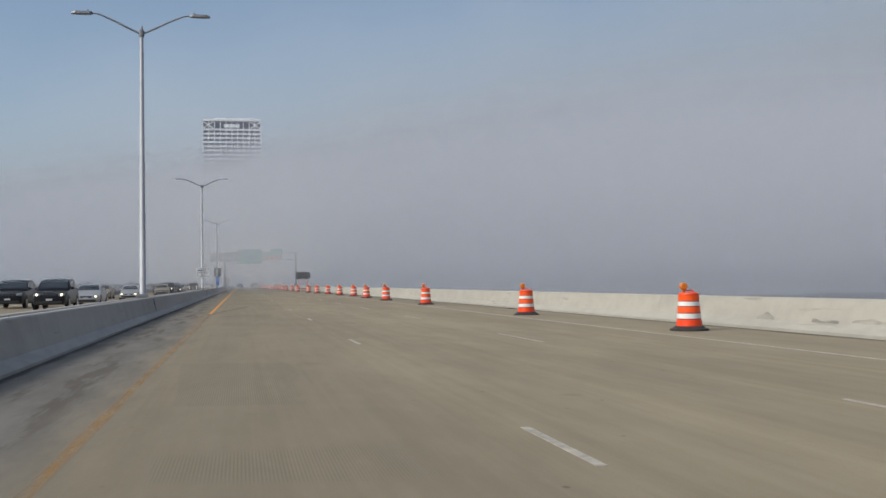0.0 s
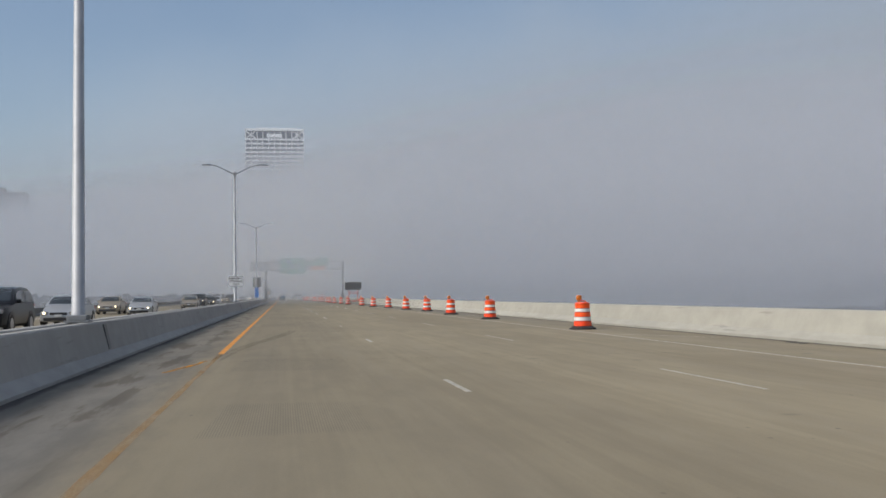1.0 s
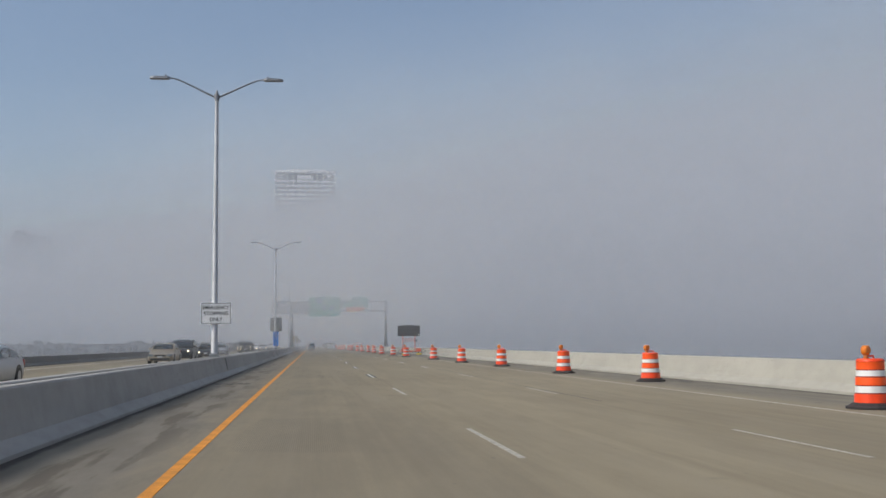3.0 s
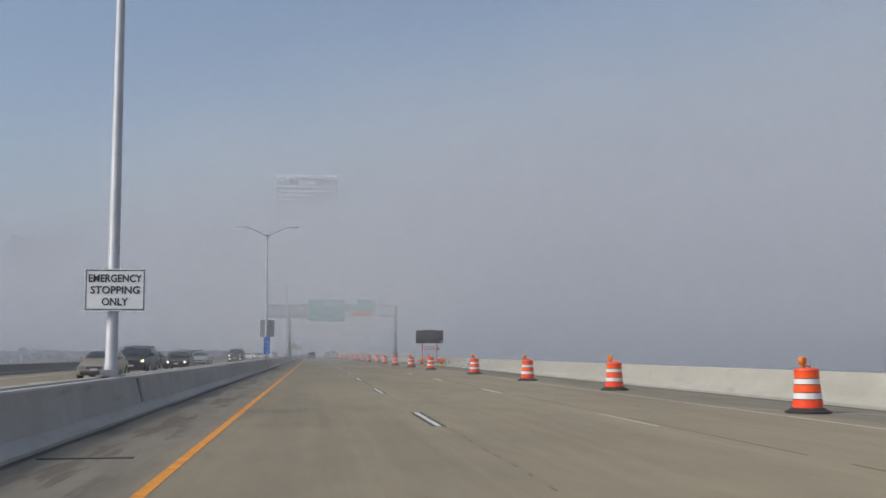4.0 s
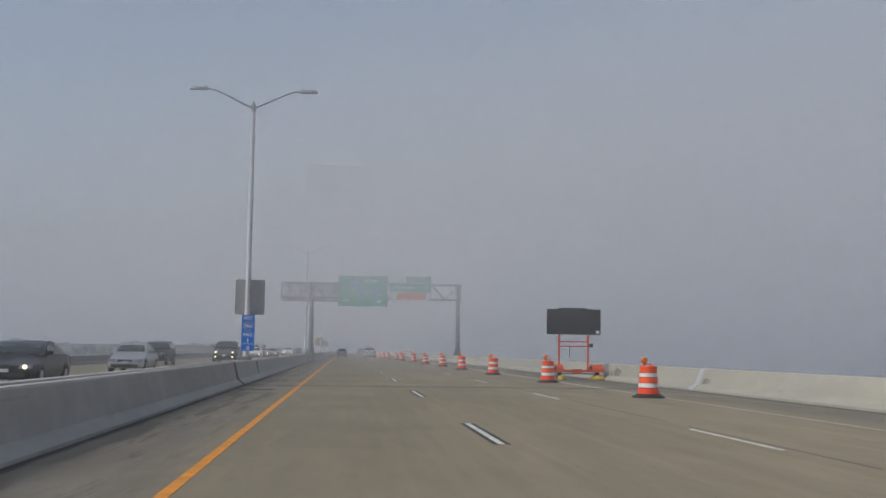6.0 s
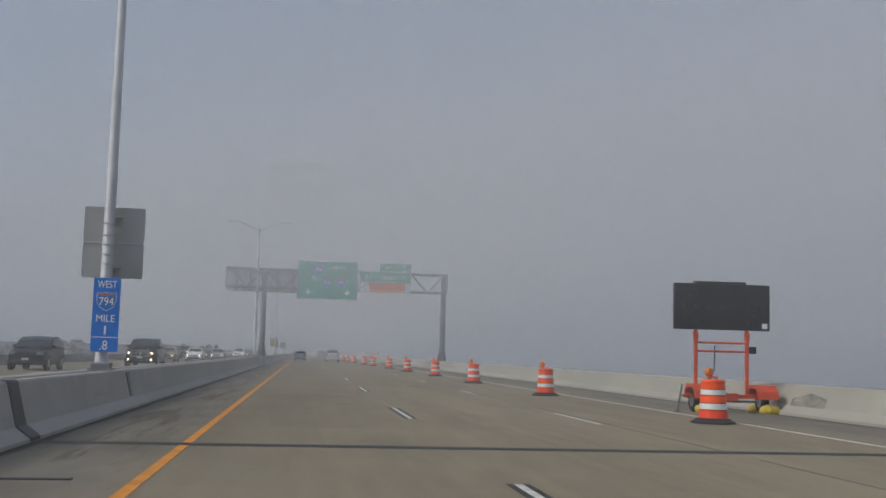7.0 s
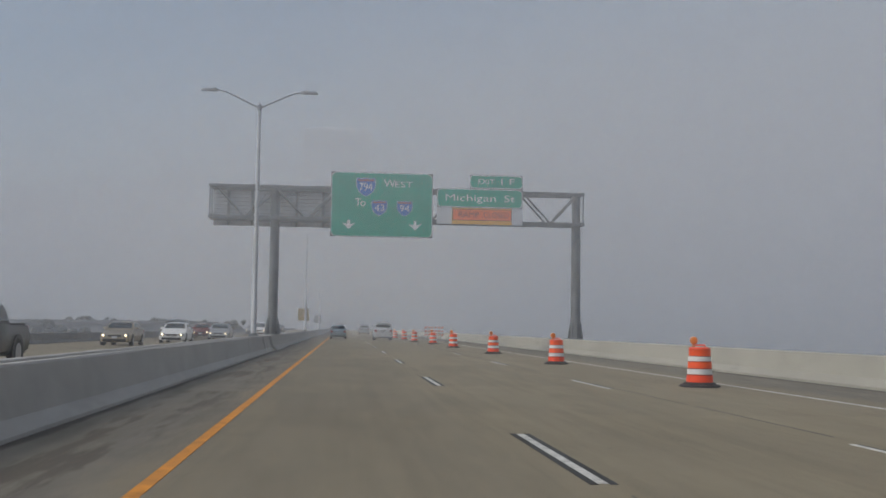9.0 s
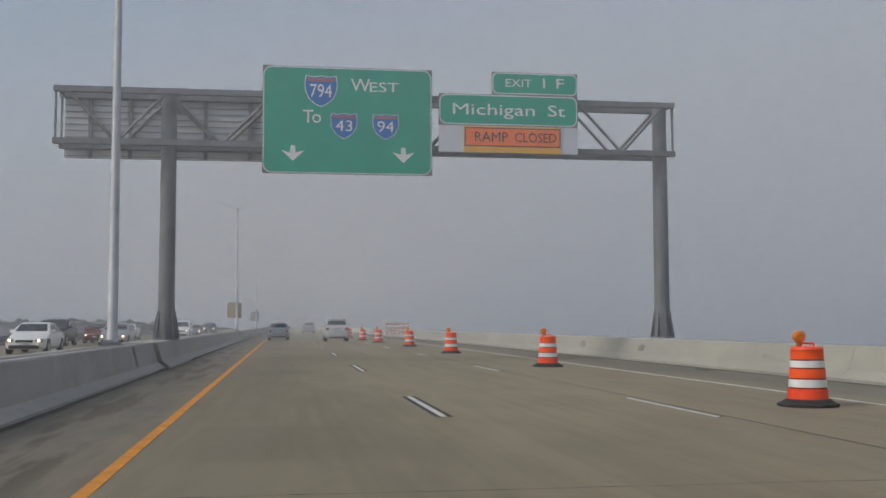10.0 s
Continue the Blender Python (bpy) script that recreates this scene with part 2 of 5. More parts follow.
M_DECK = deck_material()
M_PARAPET = parapet_material("parapet_concrete", (0.400, 0.382, 0.325), (0.335, 0.322, 0.275), (0.22, 0.21, 0.19))
M_MEDIAN = parapet_material("median_concrete", (0.378, 0.366, 0.342), (0.305, 0.296, 0.276), (0.20, 0.194, 0.18))
# west parapet faces away from the sun: its shade is in this colour
M_WEST_SHADED = parapet_material("west_concrete_shaded", (0.19, 0.188, 0.18), (0.15, 0.148, 0.142), (0.10, 0.10, 0.095))
M_FOG, M_SUN_VEIL, M_BANK = fog_material(), sun_veil_material(), bank_material()
M_WHITE_PAINT = plain("road_white", (0.62, 0.60, 0.55), 0.7, scale=5, amount=0.4, grain=0.2)
M_WORN_WHITE = plain("road_white_worn", (0.42, 0.385, 0.32), 0.75, scale=7, amount=0.4, grain=0.2)
M_YELLOW_PAINT = plain("road_yellow", (0.66, 0.255, 0.012), 0.7, scale=2.5, amount=0.35, grain=0.2)
M_BLACK_PAINT = plain("road_black", (0.035, 0.034, 0.032), 0.75, scale=5, amount=0.3)
M_TAR = plain("tar_seal", (0.085, 0.075, 0.06), 0.7, scale=3, amount=0.35)
M_JOINT = plain("joint_rubber", (0.03, 0.03, 0.03), 0.7, scale=4, amount=0.3)
M_STEEL = plain("joint_steel", (0.16, 0.155, 0.15), 0.5, 0.6, scale=4, amount=0.35)
M_GALV = plain("galvanised_steel", (0.46, 0.47, 0.49), 0.55, 0.25, scale=2.0, amount=0.16)
M_GANTRY = plain("weathered_galvanised", (0.21, 0.22, 0.23), 0.65, 0.3, scale=1.5, amount=0.2)
M_LUMINAIRE = plain("luminaire_grey", (0.22, 0.23, 0.25), 0.5, 0.2, scale=5)
M_ALU = plain("sheet_aluminium", (0.36, 0.36, 0.355), 0.5, 0.45, scale=1.6, amount=0.14)
M_SIGN_GREEN = plain("sign_green", (0.002, 0.350, 0.240), 0.6, scale=0.8, amount=0.14)
M_SIGN_WHITE = plain("sign_white", (0.78, 0.79, 0.80), 0.45, scale=2, amount=0.08)
M_SIGN_BLACK = plain("sign_black", (0.02, 0.02, 0.022), 0.5, scale=3, amount=0.2)
M_SIGN_BLUE = plain("sign_blue", (0.002, 0.155, 0.60), 0.6, scale=2, amount=0.1)
M_SHIELD_BLUE = plain("shield_blue", (0.02, 0.16, 0.50), 0.6, scale=2, amount=0.1)
M_SHIELD_RED = plain("shield_red", (0.36, 0.14, 0.15), 0.6, scale=2, amount=0.1)
M_SIGN_ORANGE = plain("sign_orange", (0.96, 0.20, 0.05), 0.4, scale=2, amount=0.08)
M_SIGN_YELLOW = plain("sign_yellow", (0.82, 0.42, 0.06), 0.45, scale=2, amount=0.1)
M_DRUM = plain("drum_orange_plastic", (0.90, 0.066, 0.008), 0.45, scale=5, amount=0.15)
M_DRUM_BAND = plain("drum_orange_sheeting", (1.0, 0.105, 0.010), 0.45, scale=6, amount=0.08)
M_DRUM_WHITE = plain("drum_white_sheeting", (0.80, 0.79, 0.77), 0.35, scale=6, amount=0.12)
M_DRUM_SEAM = plain("drum_seam", (0.20, 0.022, 0.010), 0.6, scale=6, amount=0.2)
M_RUBBER = plain("recycled_rubber", (0.030, 0.028, 0.028), 0.8, scale=9, amount=0.35, grain=0.4)
M_AMBER = plain("amber_lens", (0.70, 0.19, 0.012), 0.25, scale=8, amount=0.12, coat=0.4)
M_TRAILER = plain("trailer_orange_paint", (0.62, 0.085, 0.030), 0.45, scale=3, amount=0.3)
M_BOARD = plain("board_black", (0.020, 0.020, 0.024), 0.55, scale=1.4, amount=0.3)
M_LAMP_OFF = plain("lamp_amber_dull", (0.030, 0.022, 0.018), 0.4, scale=9)
M_LAMP_CASE = plain("lamp_case_amber", (0.40, 0.13, 0.02), 0.5, scale=8, amount=0.25)
M_BAG = plain("sandbag_yellow", (0.62, 0.46, 0.05), 0.8, scale=7, amount=0.4, grain=0.5)
M_TYRE = plain("tyre_rubber", (0.018, 0.018, 0.019), 0.75, scale=9, amount=0.3)
M_RIM = plain("alloy_rim", (0.42, 0.42, 0.43), 0.35, 0.8, scale=9, amount=0.2)
M_TRIM = plain("black_trim", (0.022, 0.022, 0.024), 0.5, scale=9, amount=0.2)
M_CHROME = plain("bright_trim", (0.62, 0.62, 0.63), 0.2, 0.9, scale=9, amount=0.08)
M_GLASS = plain("car_glass_dark", (0.030, 0.038, 0.046), 0.08, scale=3, amount=0.2, coat=0.1, spec=0.5)
M_HEAD_ON = glow("headlight_lit", (1.0, 0.76, 0.42), 3.2)
M_HEAD_OFF = plain("headlight_clear", (0.26, 0.27, 0.28), 0.12, scale=9, amount=0.15, coat=0.6)
M_TAIL = plain("tail_light_red", (0.30, 0.012, 0.014), 0.2, scale=9, amount=0.2, coat=0.6)
M_PLATE = plain("number_plate", (0.55, 0.56, 0.56), 0.5, scale=9)
M_PLATE_BAR = plain("plate_marks", (0.10, 0.12, 0.22), 0.6, scale=9)


# ---------------------------------------------------------------- mesh helpers
def part(name, bm, material, parent=None, label="", smooth=False):
    me = bpy.data.meshes.new(name)
    if smooth:
        for f in bm.faces:
            f.smooth = True
    bm.to_mesh(me)
    bm.free()
    mats = material if isinstance(material, (list, tuple)) else [material]
    for k in mats:
        me.materials.append(k)
    if smooth:
        me.set_sharp_from_angle(angle=radians(38))
    ob = new(name, me)
    if parent is not None:
        ob.parent = parent
    if label:
        tagged(ob, label=label)
    return ob


def thing(name, m, label, category, group="", kind=""):
    ob = new(name)
    ob.empty_display_size = 0.3
    ob.matrix_world = m
    return tagged(ob, label, category, group, kind)


def box(bm, x0, x1, y0, y1, z0, z1, bevel=0.0, mat=0):
    r = bmesh.ops.create_cube(bm, size=1.0)
    vs = r["verts"]
    for v in vs:
        v.co = Vector((x0 + (v.co.x + 0.5) * (x1 - x0), y0 + (v.co.y + 0.5) * (y1 - y0), z0 + (v.co.z + 0.5) * (z1 - z0)))
    fs = list({f for v in vs for f in v.link_faces})
    for f in fs:
        f.material_index = mat
    if bevel:
        es = list({e for v in vs for e in v.link_edges})
        bmesh.ops.bevel(bm, geom=es, offset=bevel, segments=2, profile=0.6, affect="EDGES")
    return bm


def rod(bm, a, b, r0, r1=None, seg=12, caps=True):
    a, b = Vector(a), Vector(b)
    d = b - a
    r = bmesh.ops.create_cone(bm, cap_ends=caps, segments=seg, radius1=r0, radius2=r0 if r1 is None else r1, depth=d.length)
    m = Matrix.Translation((a + b) / 2) @ d.to_track_quat("Z", "Y").to_matrix().to_4x4()
    bmesh.ops.transform(bm, matrix=m, verts=r["verts"])
    return bm


def lathe(bm, profile, seg=28, mat_of=None):
    """Turns (radius, height) pairs about z."""
    rings = []
    for r, z in profile:
        rings.append([bm.verts.new((r * math.cos(2 * math.pi * k / seg), r * math.sin(2 * math.pi * k / seg), z)) for k in range(seg)])
    for i in range(len(rings) - 1):
        for k in range(seg):
            f = bm.faces.new((rings[i][k], rings[i][(k + 1) % seg], rings[i + 1][(k + 1) % seg], rings[i + 1][k]))
            if mat_of:
                f.material_index = mat_of(i)
    bm.faces.new(list(reversed(rings[0])))
    bm.faces.new(rings[-1])
    return bm


def extrude_y(bm, section, y0, y1):
    """A closed section of (x, z) pairs drawn out along y."""
    a = [bm.verts.new((x, y0, z)) for x, z in section]
    b = [bm.verts.new((x, y1, z)) for x, z in section]
    n = len(section)
    for k in range(n):
        bm.faces.new((a[k], a[(k + 1) % n], b[(k + 1) % n], b[k]))
    bm.faces.new(list(reversed(a)))
    bm.faces.new(b)
    bmesh.ops.recalc_face_normals(bm, faces=bm.faces[:])
    return bm


def plate(bm, pts, y0, y1):
    """A flat outline of (x, z) pairs with thickness from y0 to y1."""
    return extrude_y(bm, pts, y0, y1)


def round_rect(x0, x1, z0, z1, r, n=5):
    pts = []
    for cx, cz, a0 in ((x1 - r, z1 - r, 0), (x0 + r, z1 - r, 90), (x0 + r, z0 + r, 180), (x1 - r, z0 + r, 270)):
        for k in range(n + 1):
            a = radians(a0 + 90 * k / n)
            pts.append((cx + r * math.cos(a), cz + r * math.sin(a)))
    return pts


def lettering(text, x, y, z, size, material, parent, width=None, name="lettering", weight=0.0):
    """Raised letters that face -y, centred on x, standing on z."""
    cu = bpy.data.curves.new("letters", "FONT")
    cu.body, cu.size, cu.align_x, cu.extrude, cu.offset = text, size / 0.72, "CENTER", 0.004, weight
    cu.resolution_u = 3
    tmp = bpy.data.objects.new("letters", cu)
    scene.collection.objects.link(tmp)
    me = bpy.data.meshes.new_from_object(tmp.evaluated_get(bpy.context.evaluated_depsgraph_get()))
    bpy.data.objects.remove(tmp)
    xs = [v.co.x for v in me.vertices]
    w = max(xs) - min(xs)
    k = width / w if width else 1.0
    mid = (max(xs) + min(xs)) / 2
    me.transform(Matrix.Translation((x, y, z)) @ Matrix.Rotation(radians(90), 4, "X") @ Matrix.Diagonal((k, 1, 1, 1)) @ Matrix.Translation((-mid, 0, 0)))
    me.materials.clear()
    me.materials.append(material)
    me.name = name
    ob = new(name, me)
    ob.parent = parent
    return ob


# ---------------------------------------------------------------- large structure
Y0, Y1 = -40.0, 620.0

bm = bmesh.new()
for a, b in ((Y0, 178.30), (178.62, Y1)):
    box(bm, -17.2, 14.6, a, b, -0.9, 0.0)
tagged(part("road", bm, M_DECK), "tan tined concrete bridge deck with grey dirty shoulders, median shade painted on the left one", "road", kind="structure")

bm = bmesh.new()
g = 4000.0
vs = [bm.verts.new((x, y, -16.0)) for x, y in ((-g, -g), (g, -g), (g, g), (-g, g))]
bm.faces.new(vs)
M_GROUND = plain("misty_ground", (0.11, 0.115, 0.13), 0.9, scale=0.004, amount=0.25)
tagged(part("ground", bm, M_GROUND), "dull grey harbour ground far below the bridge", "ground", kind="structure")

MEDIAN = [(-1.94, 0.0), (-1.94, 0.05), (-2.13, 0.19), (-2.27, 0.745), (-2.30, 0.775), (-2.48, 0.775), (-2.50, 0.755), (-2.505, 0.40), (-2.72, 0.40), (-2.725, 0.755), (-2.745, 0.775), (-2.95, 0.775), (-2.98, 0.745), (-3.10, 0.19), (-3.30, 0.05), (-3.30, 0.0)]
RIGHT = [(13.55, 0.0), (13.55, 0.07), (13.80, 0.24), (13.98, 0.74), (14.01, 0.765), (14.35, 0.765), (14.38, 0.74), (14.38, -0.5), (14.30, -0.5), (14.30, 0.0)]
LEFT = [(-16.55, 0.0), (-16.55, 0.06), (-16.78, 0.2), (-16.90, 0.60), (-16.93, 0.62), (-17.15, 0.62), (-17.18, 0.60), (-17.18, 0.0)]


def parapet(name, section, material, cuts, label, filler):
    root = thing(name, Matrix(), label, "barrier", kind="structure")
    for a, b in zip(cuts[:-1], cuts[1:]):
        bm = bmesh.new()
        extrude_y(bm, section, a + 0.008, b - 0.008)
        part("barrier_section", bm, material, root)
    cx, top = sum(x for x, z in section) / len(section), max(z for x, z in section)
    for c in cuts[1:-1]:
        bm = bmesh.new()
        extrude_y(bm, [(cx + (x - cx) * 0.97, min(z, top - 0.012)) for x, z in section], c - 0.03, c + 0.03)
        part("joint_filler", bm, filler, root, "grey joint filler")
    return root


M_FILLER = plain("pale_filler", (0.24, 0.23, 0.20), 0.8, scale=5, amount=0.2)
cuts_m = [Y0, 20.0, 62.5, 108.5, 138.0, 178.55, 208.0, 238.0, 268.0, 300.0, 340.0, 400.0, Y1]
cuts_r = [Y0, 31.0, 58.0, 82.0, 106.0, 130.0, 154.0, 177.4, 203.0, 227.0, 252.0, 262.0, 290.0, 330.0, 400.0, Y1]
parapet("median_barrier", MEDIAN, M_MEDIAN, cuts_m, "grey concrete median barrier with sloped foot", M_JOINT)
parapet("parapet_east", RIGHT, M_PARAPET, cuts_r, "sunlit cream concrete bridge parapet", M_FILLER)
parapet("parapet_west", LEFT, M_WEST_SHADED, [Y0, 60.0, 120.0, 180.0, 240.0, 300.0, 400.0, Y1], "low concrete parapet beyond the oncoming lanes", M_JOINT)

M_COVER = plain("cover_steel", (0.065, 0.066, 0.068), 0.6, 0.2, scale=3, amount=0.35)
# steel covers over the parapets' movement joint
for nm, sec, y in (("joint_cover", MEDIAN, 178.55), ("joint_cover", RIGHT, 177.4)):
    bm = bmesh.new()
    sec2 = [(x + (0.012 if sec is MEDIAN and x > -2.6 else -0.012), z + 0.012) for x, z in sec]
    extrude_y(bm, sec2, y - 0.25, y + 0.25)
    tagged(part(nm, bm, M_COVER if sec is MEDIAN else M_GALV), "grey steel cover plate over the barrier joint", "joint cover", kind="structure")

for y in (178.46,):
    bm = bmesh.new()
    box(bm, -17.2, 14.3, y - 0.20, y + 0.20, -0.30, 0.003)
    tagged(part("expansion_joint", bm, M_JOINT), "black rubber expansion joint across the deck", "joint", kind="structure")


# ---------------------------------------------------------------- road markings
def stripe(name, x, y0, y1, w, mat, z=0.004, parent=None):
    bm = bmesh.new()
    box(bm, x - w / 2, x + w / 2, y0, y1, -0.01, z)
    return part(name, bm, mat, parent)


edge_line = thing("edge_line", Matrix(), "yellow painted edge line, worn thin near the start", "road marking", kind="structure")
stripe("stripe", 0.0, 47.0, 178.26, 0.125, M_YELLOW_PAINT, parent=edge_line)
stripe("stripe", 0.0, 178.66, Y1, 0.125, M_YELLOW_PAINT, parent=edge_line)

lane_line = thing("lane_line", Matrix(), "white lane dashes with black contrast borders", "road marking", kind="structure")
lane_line_2 = thing("lane_line", Matrix(), "thin worn white lane dashes", "road marking", kind="structure")
for k in range(-2, 30):
    a = 6.95 + 14.85 * k
    a -= {7: 1.0, 8: 0.6}.get(k, 0.0)
    if abs(a - 177) < 1.5:
        a -= 1.0
    bright = a > 100
    n = 1.1 if 60 < a < 70 else 4.1 if a > 60 else 2.0
    stripe("dash", 3.66, a, a + n, 0.09 if bright else 0.08, M_WHITE_PAINT if bright else M_WORN_WHITE, 0.005, lane_line)
    if bright:
        for s in (-1, 1):
            stripe("border", 3.66 + s * 0.084, a - 0.05, a + 4.15, 0.072, M_BLACK_PAINT, 0.004, lane_line)
    stripe("dash", 7.32, a - 0.7, a + 3.1, 0.06 if a < 100 else 0.075, M_WORN_WHITE if a < 120 else M_WHITE_PAINT, 0.005, lane_line_2)
    if a > 190:
        stripe("border", 7.385, a - 0.7, a + 3.1, 0.045, M_BLACK_PAINT, 0.004, lane_line_2)
rnd = random.Random(8)
for y0, y1 in ((97, 110), (116, 125), (132, 140), (161, 171), (191, 200), (206, 214)):
    y = y0
    while y < y1:
        n = rnd.uniform(0.15, 0.6)
        stripe("scuff", 3.74 + rnd.uniform(-0.02, 0.02), y, y + n, rnd.uniform(0.010, 0.026), M_TAR, 0.003, lane_line)
        y += n + rnd.uniform(0.25, 0.9)
tar_joint = thing("tar_joint", Matrix(), "dark tarred joint along the outer lane", "joint", kind="structure")
y = 92.0
while y < 330.0:
    n = rnd.uniform(3.0, 9.0)
    if not (y < 178.7 and y + n > 178.2):
        stripe("tar_strip", 7.50 + rnd.uniform(-0.015, 0.015), y, y + n, rnd.uniform(0.018, 0.04), M_TAR, 0.003, tar_joint)
    y += n + rnd.uniform(0.0, 2.5)
for yy in (104.9, 174.4):
    bm = bmesh.new()
    box(bm, -1.74, -0.62, yy - 0.055, yy + 0.055, -0.05, 0.012, 0.004)
    drain = tagged(part("drain_slot", bm, M_JOINT), "black slot drain across the shoulder", "drain", kind="structure")
    bm = bmesh.new()
    box(bm, -1.74, -0.62, yy + 0.055, yy + 0.085, -0.05, 0.010)
    part("rim", bm, M_STEEL, drain)
shoulder_line = thing("shoulder_line", Matrix(), "thin white edge line of the closed lane", "road marking", kind="structure")
stripe("stripe", 10.70, Y0, 178.26, 0.085, M_WORN_WHITE, parent=shoulder_line)
stripe("stripe", 10.70, 178.66, Y1, 0.10, M_WHITE_PAINT, parent=shoulder_line)
west_line = thing("west_lines", Matrix(), "white and yellow lines of the oncoming lanes", "road marking", kind="structure")
stripe("stripe", -5.2, Y0, 178.26, 0.12, M_YELLOW_PAINT, parent=west_line)
stripe("stripe", -5.2, 178.66, Y1, 0.12, M_YELLOW_PAINT, parent=west_line)
stripe("stripe", -14.2, Y0, 178.26, 0.12, M_WHITE_PAINT, parent=west_line)
for k in range(-2, 30):
    stripe("dash", -10.4, 5.0 + 14.85 * k, 8.8 + 14.85 * k, 0.11, M_WHITE_PAINT, parent=west_line)


for k in range(6):
    y = 54.0 + 30.4 * k
    bm = bmesh.new()
    ax, ay, bx, by, w = 10.75, y + 0.4, 12.9, y - 3.6, 0.05
    lo = [bm.verts.new(q) for q in ((ax, ay - w, -0.01), (bx, by - w, -0.01), (bx, by + w, -0.01), (ax, ay + w, -0.01))]
    hi = [bm.verts.new((v.co.x, v.co.y, 0.003)) for v in lo]
    for q in range(4):
        bm.faces.new((lo[q], lo[(q + 1) % 4], hi[(q + 1) % 4], hi[q]))
    bm.faces.new(hi)
    bmesh.ops.recalc_face_normals(bm, faces=bm.faces[:])
    part("hatch_mark", bm, M_WORN_WHITE, shoulder_line)


def ribbon(bm, pts, widths, z):
    """A thin flat ribbon along (x, y) points."""
    rows = []
    for i, (x, y) in enumerate(pts):
        a, b = Vector(pts[max(0, i - 1)]), Vector(pts[min(len(pts) - 1, i + 1)])
        d = (b - a).normalized()
        n = Vector((d.y, -d.x)) * widths[i] / 2
        rows.append((bm.verts.new((x - n.x, y - n.y, z)), bm.verts.new((x + n.x, y + n.y, z))))
    for r, s in zip(rows[:-1], rows[1:]):
        bm.faces.new((r[0], r[1], s[1], s[0]))
    return bm


def stain_material(name, colour, strength):
    """A worn film on the concrete, broken by noise."""
    m = Nodes(name)
    p = m.position()
    n = m.noise(m.scaled(p, 7.0, 1.2, 1.0), 1.0, 5.0, 0.7)
    n2 = m.noise(p, 40.0, 3.0)
    a = m.math("MULTIPLY", m.span(m.math("ADD", m.math("MULTIPLY", n, 0.7), m.math("MULTIPLY", n2, 0.3)), 0.32, 0.62), strength)
    d, t, mx = m.n.new("ShaderNodeBsdfDiffuse"), m.n.new("ShaderNodeBsdfTransparent"), m.n.new("ShaderNodeMixShader")
    d.inputs[0].default_value = (*colour, 1)
    m.l.new(a, mx.inputs[0])
    m.l.new(t.outputs[0], mx.inputs[1])
    m.l.new(d.outputs[0], mx.inputs[2])
    m.l.new(mx.outputs[0], m.out.inputs[0])
    return m.mat


M_SKID = stain_material("skid_film", (0.10, 0.084, 0.062), 0.24)
M_YELLOW_FILM = stain_material("road_yellow_film", (0.50, 0.27, 0.08), 0.36)
M_CRACK = stain_material("crack_fill", (0.05, 0.045, 0.04), 0.8)
skid = thing("skid_mark", Matrix(), "faint brown tyre skid curving out of the shoulder", "skid mark", kind="structure")
for off in (0.0, 0.16):
    bm = bmesh.new()
    pts = [(-0.05 + off, 44.4), (0.14 + off, 48.4), (0.50 + off, 51.9), (0.88 + off, 54.6), (1.22 + off, 57.6), (1.48 + off, 60.2), (1.62 + off, 62.5)]
    ribbon(bm, pts, [0.05, 0.12, 0.17, 0.19, 0.18, 0.13, 0.04], 0.003)
    part("tyre_track", bm, M_SKID, skid)
bm = bmesh.new()
rnd = random.Random(3)
ys = [Y0 + (47.0 - Y0) * k / 60 for k in range(61)]
ribbon(bm, [(rnd.uniform(-0.008, 0.008), y) for y in ys], [rnd.uniform(0.07, 0.12) for y in ys], 0.004)
part("worn_stripe", bm, M_YELLOW_FILM, edge_line, "worn thin yellow paint")
bm = bmesh.new()
ribbon(bm, [(-0.62, 41.4), (-0.47, 42.3), (-0.35, 42.9), (-0.26, 43.5), (-0.14, 44.6)], [0.08, 0.11, 0.12, 0.11, 0.06], 0.004)
part("stray_stripe", bm, stain_material("road_yellow_stray", (0.58, 0.27, 0.04), 0.75), edge_line, "stray curve of yellow paint")
seams = thing("deck_seams", Matrix(), "thin dark seams across the concrete deck", "joint", kind="structure")
rnd = random.Random(12)
for y, w in ((60.5, 0.022), (73.6, 0.028), (44.1, 0.02), (118.5, 0.012), (141.0, 0.015), (204.0, 0.012), (238.0, 0.015)):
    bm = bmesh.new()
    n = 40
    pts = [(-1.9 + 15.4 * i / n, y + 0.03 * noise.noise(Vector((i * 0.7, y, 0)))) for i in range(n + 1)]
    ribbon(bm, pts, [w * rnd.uniform(0.5, 1.4) for _ in pts], 0.0025)
    part("seam", bm, M_CRACK, seams)
for x, y in ((12.75, 209.7), (13.05, 154.6), (13.2, 46.8), (12.95, 102.0), (12.9, 258.0)):
    bm = bmesh.new()
    box(bm, x - 0.07, x + 0.07, y - 0.45, y + 0.45, -0.05, 0.010, 0.003)
    drain = tagged(part("drain_slot", bm, M_JOINT), "black slot drain in the closed lane's gutter", "drain", kind="structure")
    for q in range(4):
        bm = bmesh.new()
        box(bm, x - 0.06, x + 0.06, y - 0.36 + 0.22 * q, y - 0.31 + 0.22 * q, 0.0, 0.014)
        part("bar", bm, M_STEEL, drain)
